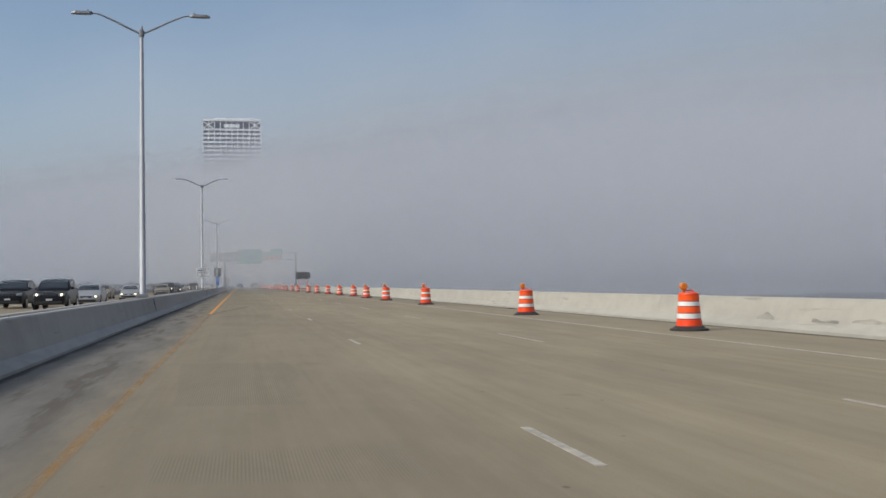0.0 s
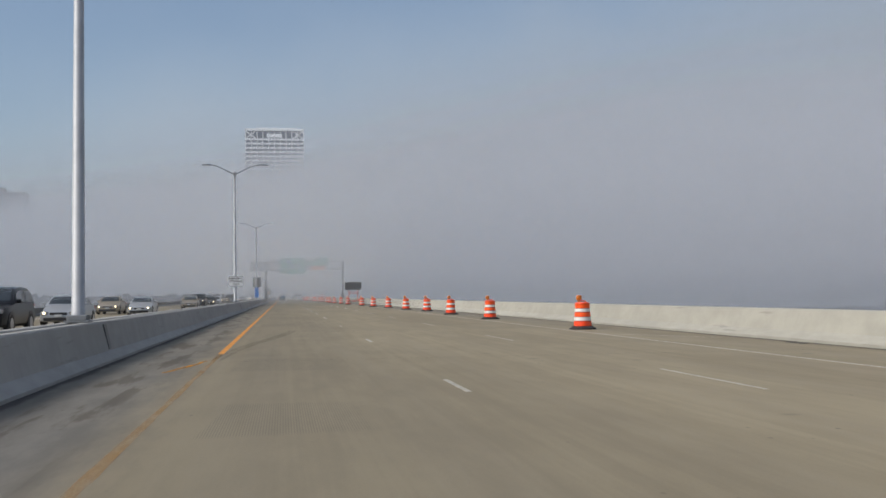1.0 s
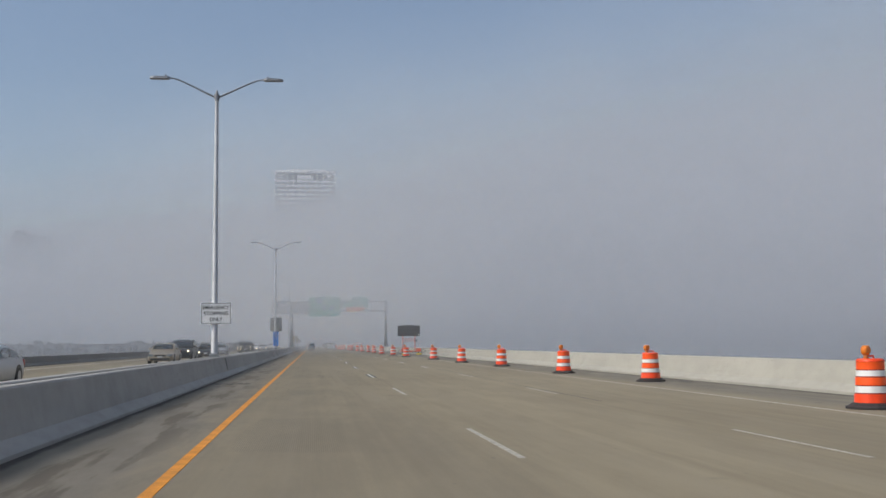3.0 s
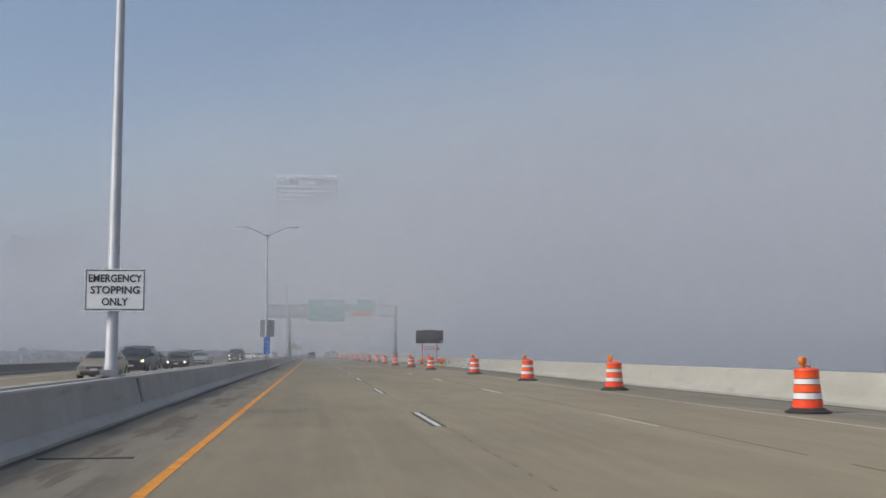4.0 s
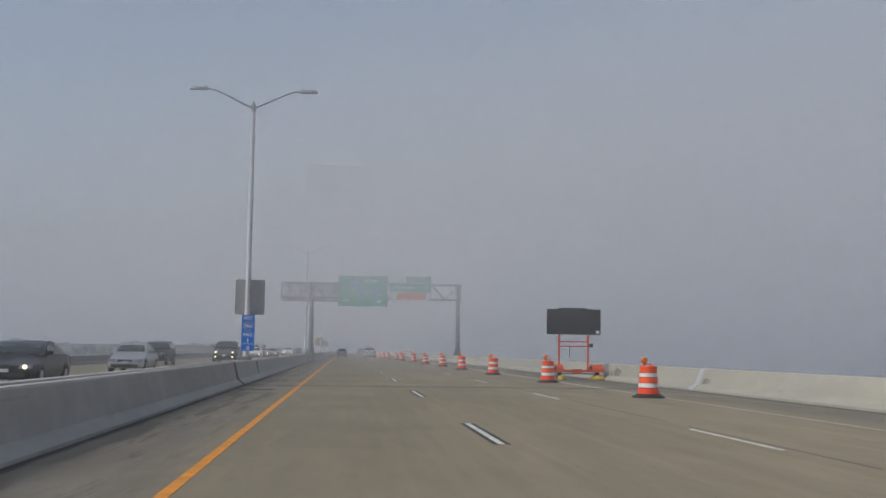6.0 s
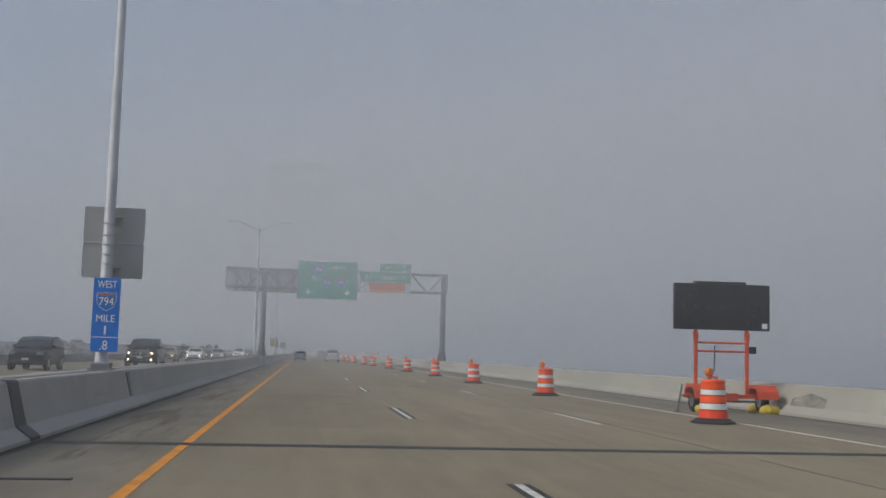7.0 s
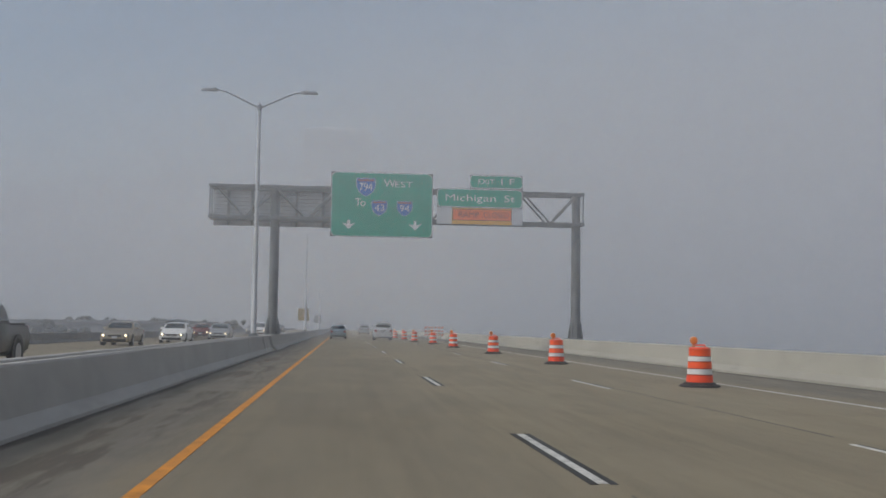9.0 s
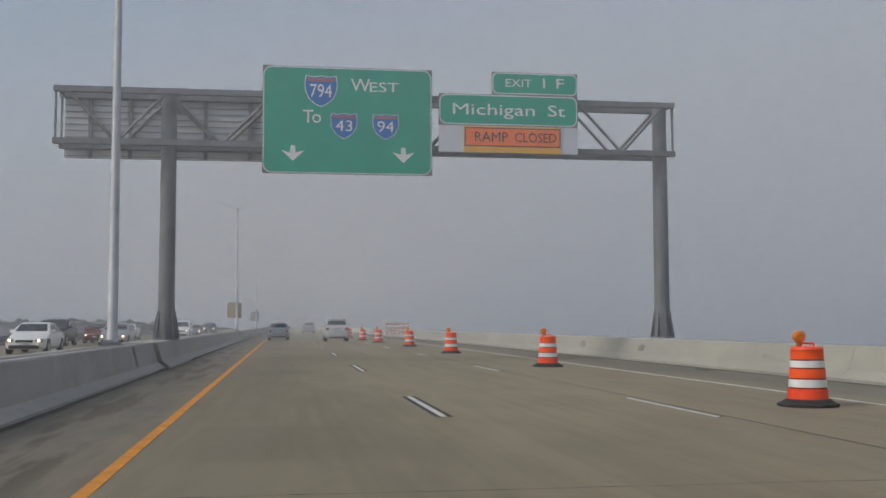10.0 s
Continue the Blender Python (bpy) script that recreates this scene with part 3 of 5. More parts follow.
for k, y in enumerate((45.75, 115.4, 187.7, 257.7, 327.6)):
    bm = bmesh.new()
    face = [(-2.152, 0.22), (-2.120, 0.222), (-2.232, 0.72), (-2.262, 0.72)]
    extrude_y(bm, face, y - 0.14, y + 0.14)
    tagged(part("access_plate", bm, M_STEEL), "dark steel access plate on the median barrier's face", "access plate", kind="structure")

SCUFFS = [(23.7, 24.6, -0.3, 0.35), (20.9, 22.0, -0.02, 0.16), (19.2, 20.4, 0.06, 0.24), (86.8, 87.8, -0.3, 0.05), (176.2, 177.0, 0.0, 0.5),
          (188.0, 189.8, -0.25, 0.75), (265.7, 266.3, 0.2, 0.75), (273.0, 273.8, 0.2, 0.75)]


def smudge(y0, y1, k0, k1, mat):
    """A grey scuff on the sloped face of the east parapet, between two shares of its height."""
    bm = bmesh.new()
    rows = []
    for i in range(9):
        f = i / 8
        y = y0 + (y1 - y0) * f
        lo = k0 + 0.08 * noise.noise(Vector((y * 3.1, k0, 0)))
        hi = k1 + 0.16 * noise.noise(Vector((y * 2.3, k1, 4))) - (k1 - k0) * 0.35 * abs(2 * f - 1)
        rows.append([bm.verts.new((13.80 + 0.18 * k - 0.004, y, 0.24 + 0.50 * k + 0.001)) for k in (lo, max(lo + 0.02, hi))])
    for a, b in zip(rows[:-1], rows[1:]):
        bm.faces.new((a[0], b[0], b[1], a[1]))
    part("scuff", bm, mat, smudges)


smudges = thing("parapet_scuffs", Matrix(), "grey tyre scuffs and damp stains on the parapet face", "stain", kind="structure")
M_SCUFF = stain_material("grey_scuff", (0.15, 0.15, 0.145), 0.42)
for y0, y1, k0, k1 in SCUFFS:
    smudge(y0, y1, k0, k1, M_SCUFF)


# ---------------------------------------------------------------- lamps
def street_lamp(m):
    root = thing("street_lamp", m, "galvanised twin-arm street lamp on the median barrier", "street lamp", "median lamps")
    bm = bmesh.new()
    box(bm, -0.24, 0.24, -0.24, 0.24, 0.0, 0.035, 0.006)
    box(bm, -0.19, 0.19, -0.19, 0.19, 0.035, 0.14, 0.02)
    part("base_plate", bm, M_GANTRY, root, "dull grey base casting")
    bm = bmesh.new()
    lathe(bm, [(0.135, 0.035), (0.135, 0.25), (0.128, 0.26), (0.075, 10.72), (0.07, 10.76)], 20)
    part("pole", bm, M_GALV, root, smooth=True)
    bm = bmesh.new()
    lathe(bm, [(0.10, 10.62), (0.11, 10.66), (0.11, 10.88), (0.06, 10.93), (0.045, 11.05), (0.03, 11.07)], 14)
    part("collar", bm, M_LUMINAIRE, root, smooth=True)
    for s in (-1, 1):
        bm = bmesh.new()
        pts = [(0.05, 10.76), (0.52, 10.98), (1.08, 11.26), (1.62, 11.50), (1.82, 11.54), (1.98, 11.55)]
        for i in range(len(pts) - 1):
            rod(bm, (s * pts[i][0], 0, pts[i][1]), (s * pts[i + 1][0], 0, pts[i + 1][1]), 0.045 - 0.004 * i, 0.041 - 0.004 * i, 8)
        part("arm", bm, M_LUMINAIRE, root, smooth=True)
        bm = bmesh.new()
        outline = [(1.92, -0.07), (2.02, -0.15), (2.58, -0.16), (2.74, -0.10), (2.74, 0.10), (2.58, 0.16), (2.02, 0.15), (1.92, 0.07)]
        lo = [bm.verts.new((s * x, yy, 11.50)) for x, yy in outline]
        hi = [bm.verts.new((s * (x * 0.97 + 0.07), yy * 0.8, 11.60 if x < 2.6 else 11.56)) for x, yy in outline]
        n = len(outline)
        for k in range(n):
            bm.faces.new((lo[k], lo[(k + 1) % n], hi[(k + 1) % n], hi[k]))
        bm.faces.new(lo)
        bm.faces.new(hi)
        bmesh.ops.recalc_face_normals(bm, faces=bm.faces[:])
        lum = part("luminaire", bm, M_LUMINAIRE, root)
        bm = bmesh.new()
        rod(bm, (s * 2.10, 0, 11.58), (s * 2.10, 0, 11.69), 0.04, 0.035, 10)
        part("photocell", bm, M_LUMINAIRE, lum)
    return root


LAMPS = [44.9, 114.2, 186.6, 256.6, 326.5, 396.0]
lamp = street_lamp(pose(-2.60, LAMPS[0], 0.785))
for y in LAMPS[1:]:
    copy_thing(lamp, pose(-2.60, y, 0.785))


# ---------------------------------------------------------------- drums
def traffic_drum(m):
    root = thing("traffic_drum", m, "orange and white banded traffic drum with amber warning lamp", "traffic drum", "drums closing the lane")
    bm = bmesh.new()
    lathe(bm, [(0.44, 0.0), (0.465, 0.012), (0.46, 0.045), (0.40, 0.065), (0.345, 0.105), (0.325, 0.115)], 16)
    part("base", bm, M_RUBBER, root, "black rubber ballast base")
    bm = bmesh.new()
    z, prof, tone = 0.09, [], []
    bands = [(0.300, 0.292, 0.19, 0), (0.280, 0.278, 0.140, 2), (0.268, 0.265, 0.160, 1), (0.255, 0.253, 0.125, 2), (0.246, 0.240, 0.155, 1)]
    for r0, r1, h, tcode in bands:
        prof += [(r0 - 0.006, z), (r0 - 0.006, z + 0.010), (r0 + 0.004, z + 0.016), (r1 + 0.004, z + h - 0.006)]
        tone += [3, 0, tcode, 3]
        z += h
    prof += [(0.248, z), (0.246, z + 0.02), (0.225, z + 0.045), (0.19, z + 0.052)]
    tone += [0, 0, 0, 0]
    lathe(bm, prof, 28, lambda i: tone[i])
    part("body", bm, [M_DRUM, M_DRUM_BAND, M_DRUM_WHITE, M_DRUM_SEAM], root, smooth=True)
    bm = bmesh.new()
    zt = z + 0.05
    for a, b in (((-0.12, 0, zt - 0.01), (-0.12, 0, zt + 0.05)), ((-0.12, 0, zt + 0.05), (0.12, 0, zt + 0.05)), ((0.12, 0, zt + 0.05), (0.12, 0, zt - 0.01))):
        rod(bm, a, b, 0.016, seg=8)
    part("handle", bm, M_DRUM, root)
    bm = bmesh.new()
    box(bm, -0.165, -0.095, -0.035, 0.035, zt - 0.02, zt + 0.085, 0.012)
    light = part("warning_light", bm, M_LAMP_CASE, root, "amber battery warning lamp")
    bm = bmesh.new()
    rod(bm, (-0.13, -0.045, zt + 0.155), (-0.13, 0.045, zt + 0.155), 0.088, seg=20)
    rod(bm, (-0.13, -0.062, zt + 0.155), (-0.13, -0.045, zt + 0.155), 0.060, 0.088, seg=20)
    rod(bm, (-0.13, 0.045, zt + 0.155), (-0.13, 0.062, zt + 0.155), 0.088, 0.060, seg=20)
    part("lens", bm, M_AMBER, light)
    return root


DRUMS = [(11.86, 24.2), (11.57, 38.0), (11.37, 58.4), (11.34, 74.6), (11.54, 88.2), (11.99, 102.5), (11.56, 112.5), (11.42, 126.2), (11.0, 138.6), 
         (10.84, 153.4), (10.22, 171.1), (10.06, 185.5), (9.73, 199.7), (9.62, 214.5), (9.72, 230.2), (9.44, 245.4), (9.34, 261.3), (8.91, 277.3), 
         (8.89, 293.0), (8.39, 308.0), (8.13, 320.5), (7.93, 336.0), (7.63, 352.0), (7.33, 368.0)]
rnd = random.Random(5)
drum = traffic_drum(pose(DRUMS[0][0], DRUMS[0][1], 0.0))
for x, y in DRUMS[1:]:
    copy_thing(drum, pose(x, y, 0.0, 0, 0, rnd.uniform(-35, 35)))


# ---------------------------------------------------------------- signs on the lamp posts
def emergency_sign():
    y = LAMPS[1] - 0.20
    root = thing("road_sign", pose(-2.525, y, 0), "white emergency stopping sign with black border on the lamp post", "road sign")
    bm = bmesh.new()
    plate(bm, round_rect(-0.605, 0.605, 2.12, 2.98, 0.06), 0.0, 0.006)
    part("panel", bm, M_SIGN_WHITE, root)
    for x0, x1, z0, z1 in ((-0.585, 0.585, 2.94, 2.96), (-0.585, 0.585, 2.14, 2.16), (-0.585, -0.565, 2.16, 2.94), (0.565, 0.585, 2.16, 2.94)):
        bm = bmesh.new()
        box(bm, x0, x1, -0.004, 0.001, z0, z1)
        part("border", bm, M_SIGN_BLACK, root)
    for text, z, w in (("EMERGENCY", 2.715, 1.06), ("STOPPING", 2.475, 0.98), ("ONLY", 2.235, 0.52)):
        lettering(text, 0, -0.003, z, 0.155, M_SIGN_BLACK, root, w, weight=0.004)
    for z in (2.3, 2.8):
        bm = bmesh.new()
        box(bm, -0.18, 0.05, 0.006, 0.22, z, z + 0.05, 0.005)
        part("bracket", bm, M_GALV, root)
    return root


def shield(parent, x, y, z, w, digits, dw):
    """An interstate-style shield that faces -y, centred on x and z."""
    def outline(k):
        h = w * k / 2
        top, bot = z + h * 0.95, z - h * 1.0
        r = [(x - h * 0.92, top), (x - h * 0.45, top - h * 0.10), (x, top), (x + h * 0.45, top - h * 0.10), (x + h * 0.92, top)]
        r += [(x + h, top - h * 0.45), (x + h * 0.96, z - h * 0.05), (x + h * 0.72, z - h * 0.52), (x + h * 0.35, z - h * 0.84), (x, bot)]
        r += [(x - h * 0.35, z - h * 0.84), (x - h * 0.72, z - h * 0.52), (x - h * 0.96, z - h * 0.05), (x - h, top - h * 0.45)]
        return list(reversed(r))
    bm = bmesh.new()
    plate(bm, outline(1.0), y - 0.006, y)
    sh = part("shield", bm, M_SIGN_WHITE, parent, "white-edged route shield")
    bm = bmesh.new()
    plate(bm, outline(0.955), y - 0.009, y - 0.005)
    part("field", bm, M_SHIELD_BLUE, sh)
    h = w * 0.46
    bm = bmesh.new()
    plate(bm, [(x - h * 0.92, z + h * 0.62), (x + h * 0.92, z + h * 0.62), (x + h * 0.84, z + h * 0.88), (x + h * 0.42, z + h * 0.80), (x, z + h * 0.88), (x - h * 0.42, z + h * 0.80), (x - h * 0.84, z + h * 0.88)], y - 0.012, y - 0.008)
    part("crown", bm, M_SHIELD_RED, sh)
    lettering(digits, x, y - 0.012, z - w * 0.20, w * 0.42, M_SIGN_WHITE, sh, dw)
    return sh


def mile_marker():
    y = LAMPS[2] - 0.19
    root = thing("mile_marker", pose(-2.535, y, 0), "blue mile marker panel strapped to the lamp post", "road sign")
    bm = bmesh.new()
    plate(bm, round_rect(-0.27, 0.27, 1.15, 2.66, 0.03), 0.0, 0.006)
    part("panel", bm, M_SIGN_BLUE, root)
    lettering("WEST", 0, -0.003, 2.46, 0.15, M_SIGN_WHITE, root, 0.38)
    shield(root, 0, 0.0, 2.18, 0.40, "794", 0.29)
    lettering("MILE", 0, -0.003, 1.76, 0.15, M_SIGN_WHITE, root, 0.37)
    lettering("1", 0, -0.003, 1.50, 0.19, M_SIGN_WHITE, root, 0.035)
    bm = bmesh.new()
    box(bm, -0.26, 0.26, -0.004, 0.001, 1.44, 1.455)
    part("rule", bm, M_SIGN_WHITE, root)
    lettering(".8", -0.01, -0.003, 1.19, 0.20, M_SIGN_WHITE, root, 0.15)
    for z in (1.35, 2.4):
        bm = bmesh.new()
        box(bm, -0.12, 0.12, 0.006, 0.2, z, z + 0.04, 0.004)
        part("bracket", bm, M_GALV, root)
    return root


def sign_back():
    y = LAMPS[2] + 0.19
    root = thing("road_sign", pose(-2.525, y, 0), "bare aluminium back of a sign facing oncoming traffic", "road sign")
    for z0, z1 in ((2.68, 3.425), (3.435, 4.17)):
        bm = bmesh.new()
        plate(bm, round_rect(-0.62, 0.62, z0, z1, 0.05), 0.0, 0.005)
        part("panel", bm, M_ALU, root)
    for z in (2.9, 3.42, 3.95):
        bm = bmesh.new()
        box(bm, -0.60 if z == 3.42 else -0.17, 0.60 if z == 3.42 else 0.17, -0.018 if z == 3.42 else -0.2, 0.0, z - 0.012, z + 0.012, 0.003)
        part("brace", bm, M_GALV, root)
    for z in (2.95, 3.15, 3.35, 3.55, 3.8):
        bm = bmesh.new()
        lathe(bm, [(0.128, z), (0.132, z + 0.004), (0.132, z + 0.024), (0.128, z + 0.028)], 18)
        bmesh.ops.translate(bm, verts=bm.verts[:], vec=(-0.075, -0.19, 0))
        part("band", bm, M_GALV, root)
    return root


emergency_sign()
mile_marker()
sign_back()


# ---------------------------------------------------------------- sign gantry
GY = 265.5


def sign_gantry():
    root = thing("sign_gantry", pose(0, GY, 0), "weathered steel truss gantry across the westbound deck", "sign gantry")
    xl, xr, zb, zt, yf, yb = -6.0, 15.15, 7.28, 9.0, 0.30, 1.30
    for x in (-2.36, 14.77):
        bm = bmesh.new()
        rod(bm, (x, 0.8, 0.90), (x, 0.8, zt + 0.05), 0.27, 0.25, 24)
        post = part("post", bm, M_GANTRY, root, smooth=True)
        bm = bmesh.new()
        lathe(bm, [(0.42, 0.785), (0.42, 0.83), (0.30, 0.85), (0.29, 1.6), (0.27, 1.62)], 20)
        for k in range(8):
            a = radians(45 * k)
            c, s = math.cos(a), math.sin(a)
            tri = [(0.27, 0.83), (0.44, 0.83), (0.44, 0.9), (0.30, 1.75), (0.27, 1.75)]
            vs = [bm.verts.new((r * c - o * s, r * s + o * c, z)) for o in (-0.015, 0.015) for r, z in tri]
            n = len(tri)
            for q in range(n):
                bm.faces.new((vs[q], vs[(q + 1) % n], vs[n + (q + 1) % n], vs[n + q]))
            bm.faces.new(vs[:n][::-1])
            bm.faces.new(vs[n:])
        bmesh.ops.recalc_face_normals(bm, faces=bm.faces[:])
        bmesh.ops.translate(bm, verts=bm.verts[:], vec=(x, 0.8, 0))
        part("base_gusset", bm, M_GANTRY, post)
    for y in (yf, yb):
        for z in (zb, zt):
            bm = bmesh.new()
            box(bm, xl, xr, y - 0.10, y + 0.10, z - 0.10, z + 0.10, 0.015)
            part("chord", bm, M_GANTRY, root)
        for x in (xl + 0.08, xr - 0.08):
            bm = bmesh.new()
            box(bm, x - 0.035, x + 0.035, y - 0.035, y + 0.035, zb, zt)
            part("end_post", bm, M_GANTRY, root)
        xs = [-5.6, -4.0, -2.36, -0.6, 1.1, 2.9, 4.6, 6.3, 8.1, 9.9, 11.6, 13.2, 14.77]
        for i in range(len(xs) - 1):
            up = i % 2 == 0
            bm = bmesh.new()
            rod(bm, (xs[i], y, zt if up else zb), (xs[i + 1], y, zb if up else zt), 0.055, seg=8)
            part("diagonal", bm, M_GANTRY, root)
    for x in (-5.85, -4.0, -2.36, 1.1, 4.6, 8.1, 11.6, 15.05):
        for z in (zb, zt):
            bm = bmesh.new()
            box(bm, x - 0.04, x + 0.04, yf + 0.10, yb - 0.10, z - 0.04, z + 0.04)
            part("cross_strut", bm, M_GANTRY, root)
    return root


bm = bmesh.new()
extrude_y(bm, [(-1.80, 0.0), (-1.80, 0.06), (-2.02, 0.24), (-2.12, 0.770), (-2.15, 0.785), (-3.10, 0.785), (-3.13, 0.77), (-3.25, 0.20), (-3.42, 0.05), (-3.42, 0.0)], GY - 3.2, GY + 4.4)
for v in bm.verts:
    if v.co.y < GY and v.co.x > -2.6:
        v.co.y -= 0.9 * (-1.80 - v.co.x)
tagged(part("gantry_pedestal", bm, M_MEDIAN), "thickened concrete pedestal of the median under the gantry post", "pedestal", kind="structure")


def green_panel(name, x0, x1, z0, z1, label, y=-0.12):
    root = thing(name, pose(0, GY + y, 0), label, "road sign", "gantry signs")
    bm = bmesh.new()
    plate(bm, [(x0, z0), (x1, z0), (x1, z1), (x0, z1)], 0.002, 0.05)
    part("backing", bm, M_GANTRY, root, "dark grey backing sheet")
    bm = bmesh.new()
    plate(bm, round_rect(x0 + 0.02, x1 - 0.02, z0 + 0.02, z1 - 0.02, min(0.30, (z1 - z0) * 0.22)), -0.006, 0.002)
    part("border", bm, M_SIGN_WHITE, root)
    bm = bmesh.new()
    plate(bm, round_rect(x0 + 0.055, x1 - 0.055, z0 + 0.055, z1 - 0.055, min(0.26, (z1 - z0) * 0.20)), -0.010, -0.005)
    part("panel", bm, M_SIGN_GREEN, root)
    k = int((x1 - x0) / 1.6)
    for i in range(k + 1):
        x = x0 + 0.5 + i * (x1 - x0 - 1.0) / max(1, k)
        bm = bmesh.new()
        box(bm, x - 0.04, x + 0.04, 0.05, 0.32, max(z0 + 0.1, 7.2), min(z1 - 0.1, 9.06))
        part("hanger", bm, M_GANTRY, root)
    return root


sign_gantry()
west = green_panel("road_sign", 0.73, 6.41, 6.28, 9.90, "large green overhead sign for the westbound route")
lettering("W", 3.98, -0.012, 9.10, 0.45, M_SIGN_WHITE, west)
lettering("EST", 4.78, -0.012, 9.10, 0.34, M_SIGN_WHITE, west, 0.98)
lettering("T", 2.24, -0.012, 8.00, 0.45, M_SIGN_WHITE, west)
lettering("o", 2.52, -0.012, 8.00, 0.45, M_SIGN_WHITE, west)
shield(west, 2.66, -0.012, 9.08, 1.10, "794", 0.72)
shield(west, 3.43, -0.012, 7.92, 0.90, "43", 0.56)
shield(west, 4.83, -0.012, 7.92, 0.90, "94", 0.56)
for x in (1.74, 5.43):
    bm = bmesh.new()
    pts = [(x, 6.70), (x + 0.38, 7.06), (x + 0.09, 6.98), (x + 0.07, 7.22), (x - 0.07, 7.22), (x - 0.09, 6.98), (x - 0.38, 7.06)]
    plate(bm, pts, -0.018, -0.009)
    part("down_arrow", bm, M_SIGN_WHITE, west)
exit_sign = green_panel("road_sign", 6.64, 11.50, 8.06, 9.13, "green overhead exit sign")
lettering("Michigan", 8.55, -0.012, 8.42, 0.40, M_SIGN_WHITE, exit_sign, 2.85)
lettering("St", 10.75, -0.012, 8.42, 0.40, M_SIGN_WHITE, exit_sign, 0.60)
exit_tab = green_panel("road_sign", 8.48, 11.50, 9.15, 9.92, "small green exit number tab on top of the exit sign")
lettering("EXIT", 9.42, -0.012, 9.42, 0.28, M_SIGN_WHITE, exit_tab, 0.92)
lettering("1 F", 10.65, -0.012, 9.40, 0.36, M_SIGN_WHITE, exit_tab, 0.75)
blank = thing("blank_panel", pose(0, GY - 0.10, 0), "plain pale panel under the exit sign", "sign panel")
bm = bmesh.new()
plate(bm, [(6.64, 7.12), (11.50, 7.12), (11.50, 8.04), (6.64, 8.04)], 0.0, 0.03)
part("panel", bm, plain("pale_panel", (0.62, 0.64, 0.68), 0.6, scale=1, amount=0.08), blank)
ramp = thing("road_sign", pose(0, GY - 0.13, 0), "orange ramp closed panel over a yellow strip", "road sign", "gantry signs")
bm = bmesh.new()
box(bm, 7.50, 10.88, 0.0, 0.025, 7.12, 8.03)
part("backing", bm, M_SIGN_YELLOW, ramp)
bm = bmesh.new()
box(bm, 7.52, 10.88, -0.006, 0.0, 7.33, 7.98)
part("panel", bm, M_SIGN_BLACK, ramp)
bm = bmesh.new()
box(bm, 7.56, 10.84, -0.010, -0.005, 7.365, 7.945)
part("face", bm, M_SIGN_ORANGE, ramp)
lettering("RAMP", 8.45, -0.012, 7.50, 0.34, M_SIGN_BLACK, ramp, 1.15)
lettering("CLOSED", 10.0, -0.012, 7.50, 0.34, M_SIGN_BLACK, ramp, 1.45)

# the back of the sign for the oncoming side
back = thing("road_sign", pose(0, GY + 1.42, 0), "ribbed aluminium back of the oncoming overhead sign", "road sign", "gantry signs")
bm = bmesh.new()
box(bm, -5.85, 0.9, 0.03, 0.06, 6.88, 9.08)
part("panel", bm, plain("pale_sheet", (0.80, 0.81, 0.82), 0.5, scale=1.2, amount=0.08), back)
for k in range(10):
    z = 6.95 + k * 0.215
    bm = bmesh.new()
    box(bm, -5.85, 0.9, -0.03, 0.03, z, z + 0.028)
    part("rib", bm, M_ALU, back)
for x in (-5.0, -3.7, -1.2, 0.3):
    bm = bmesh.new()
    box(bm, x - 0.06, x + 0.06, -0.12, -0.03, 6.9, 9.0)
    part("hanger", bm, M_GANTRY, back)


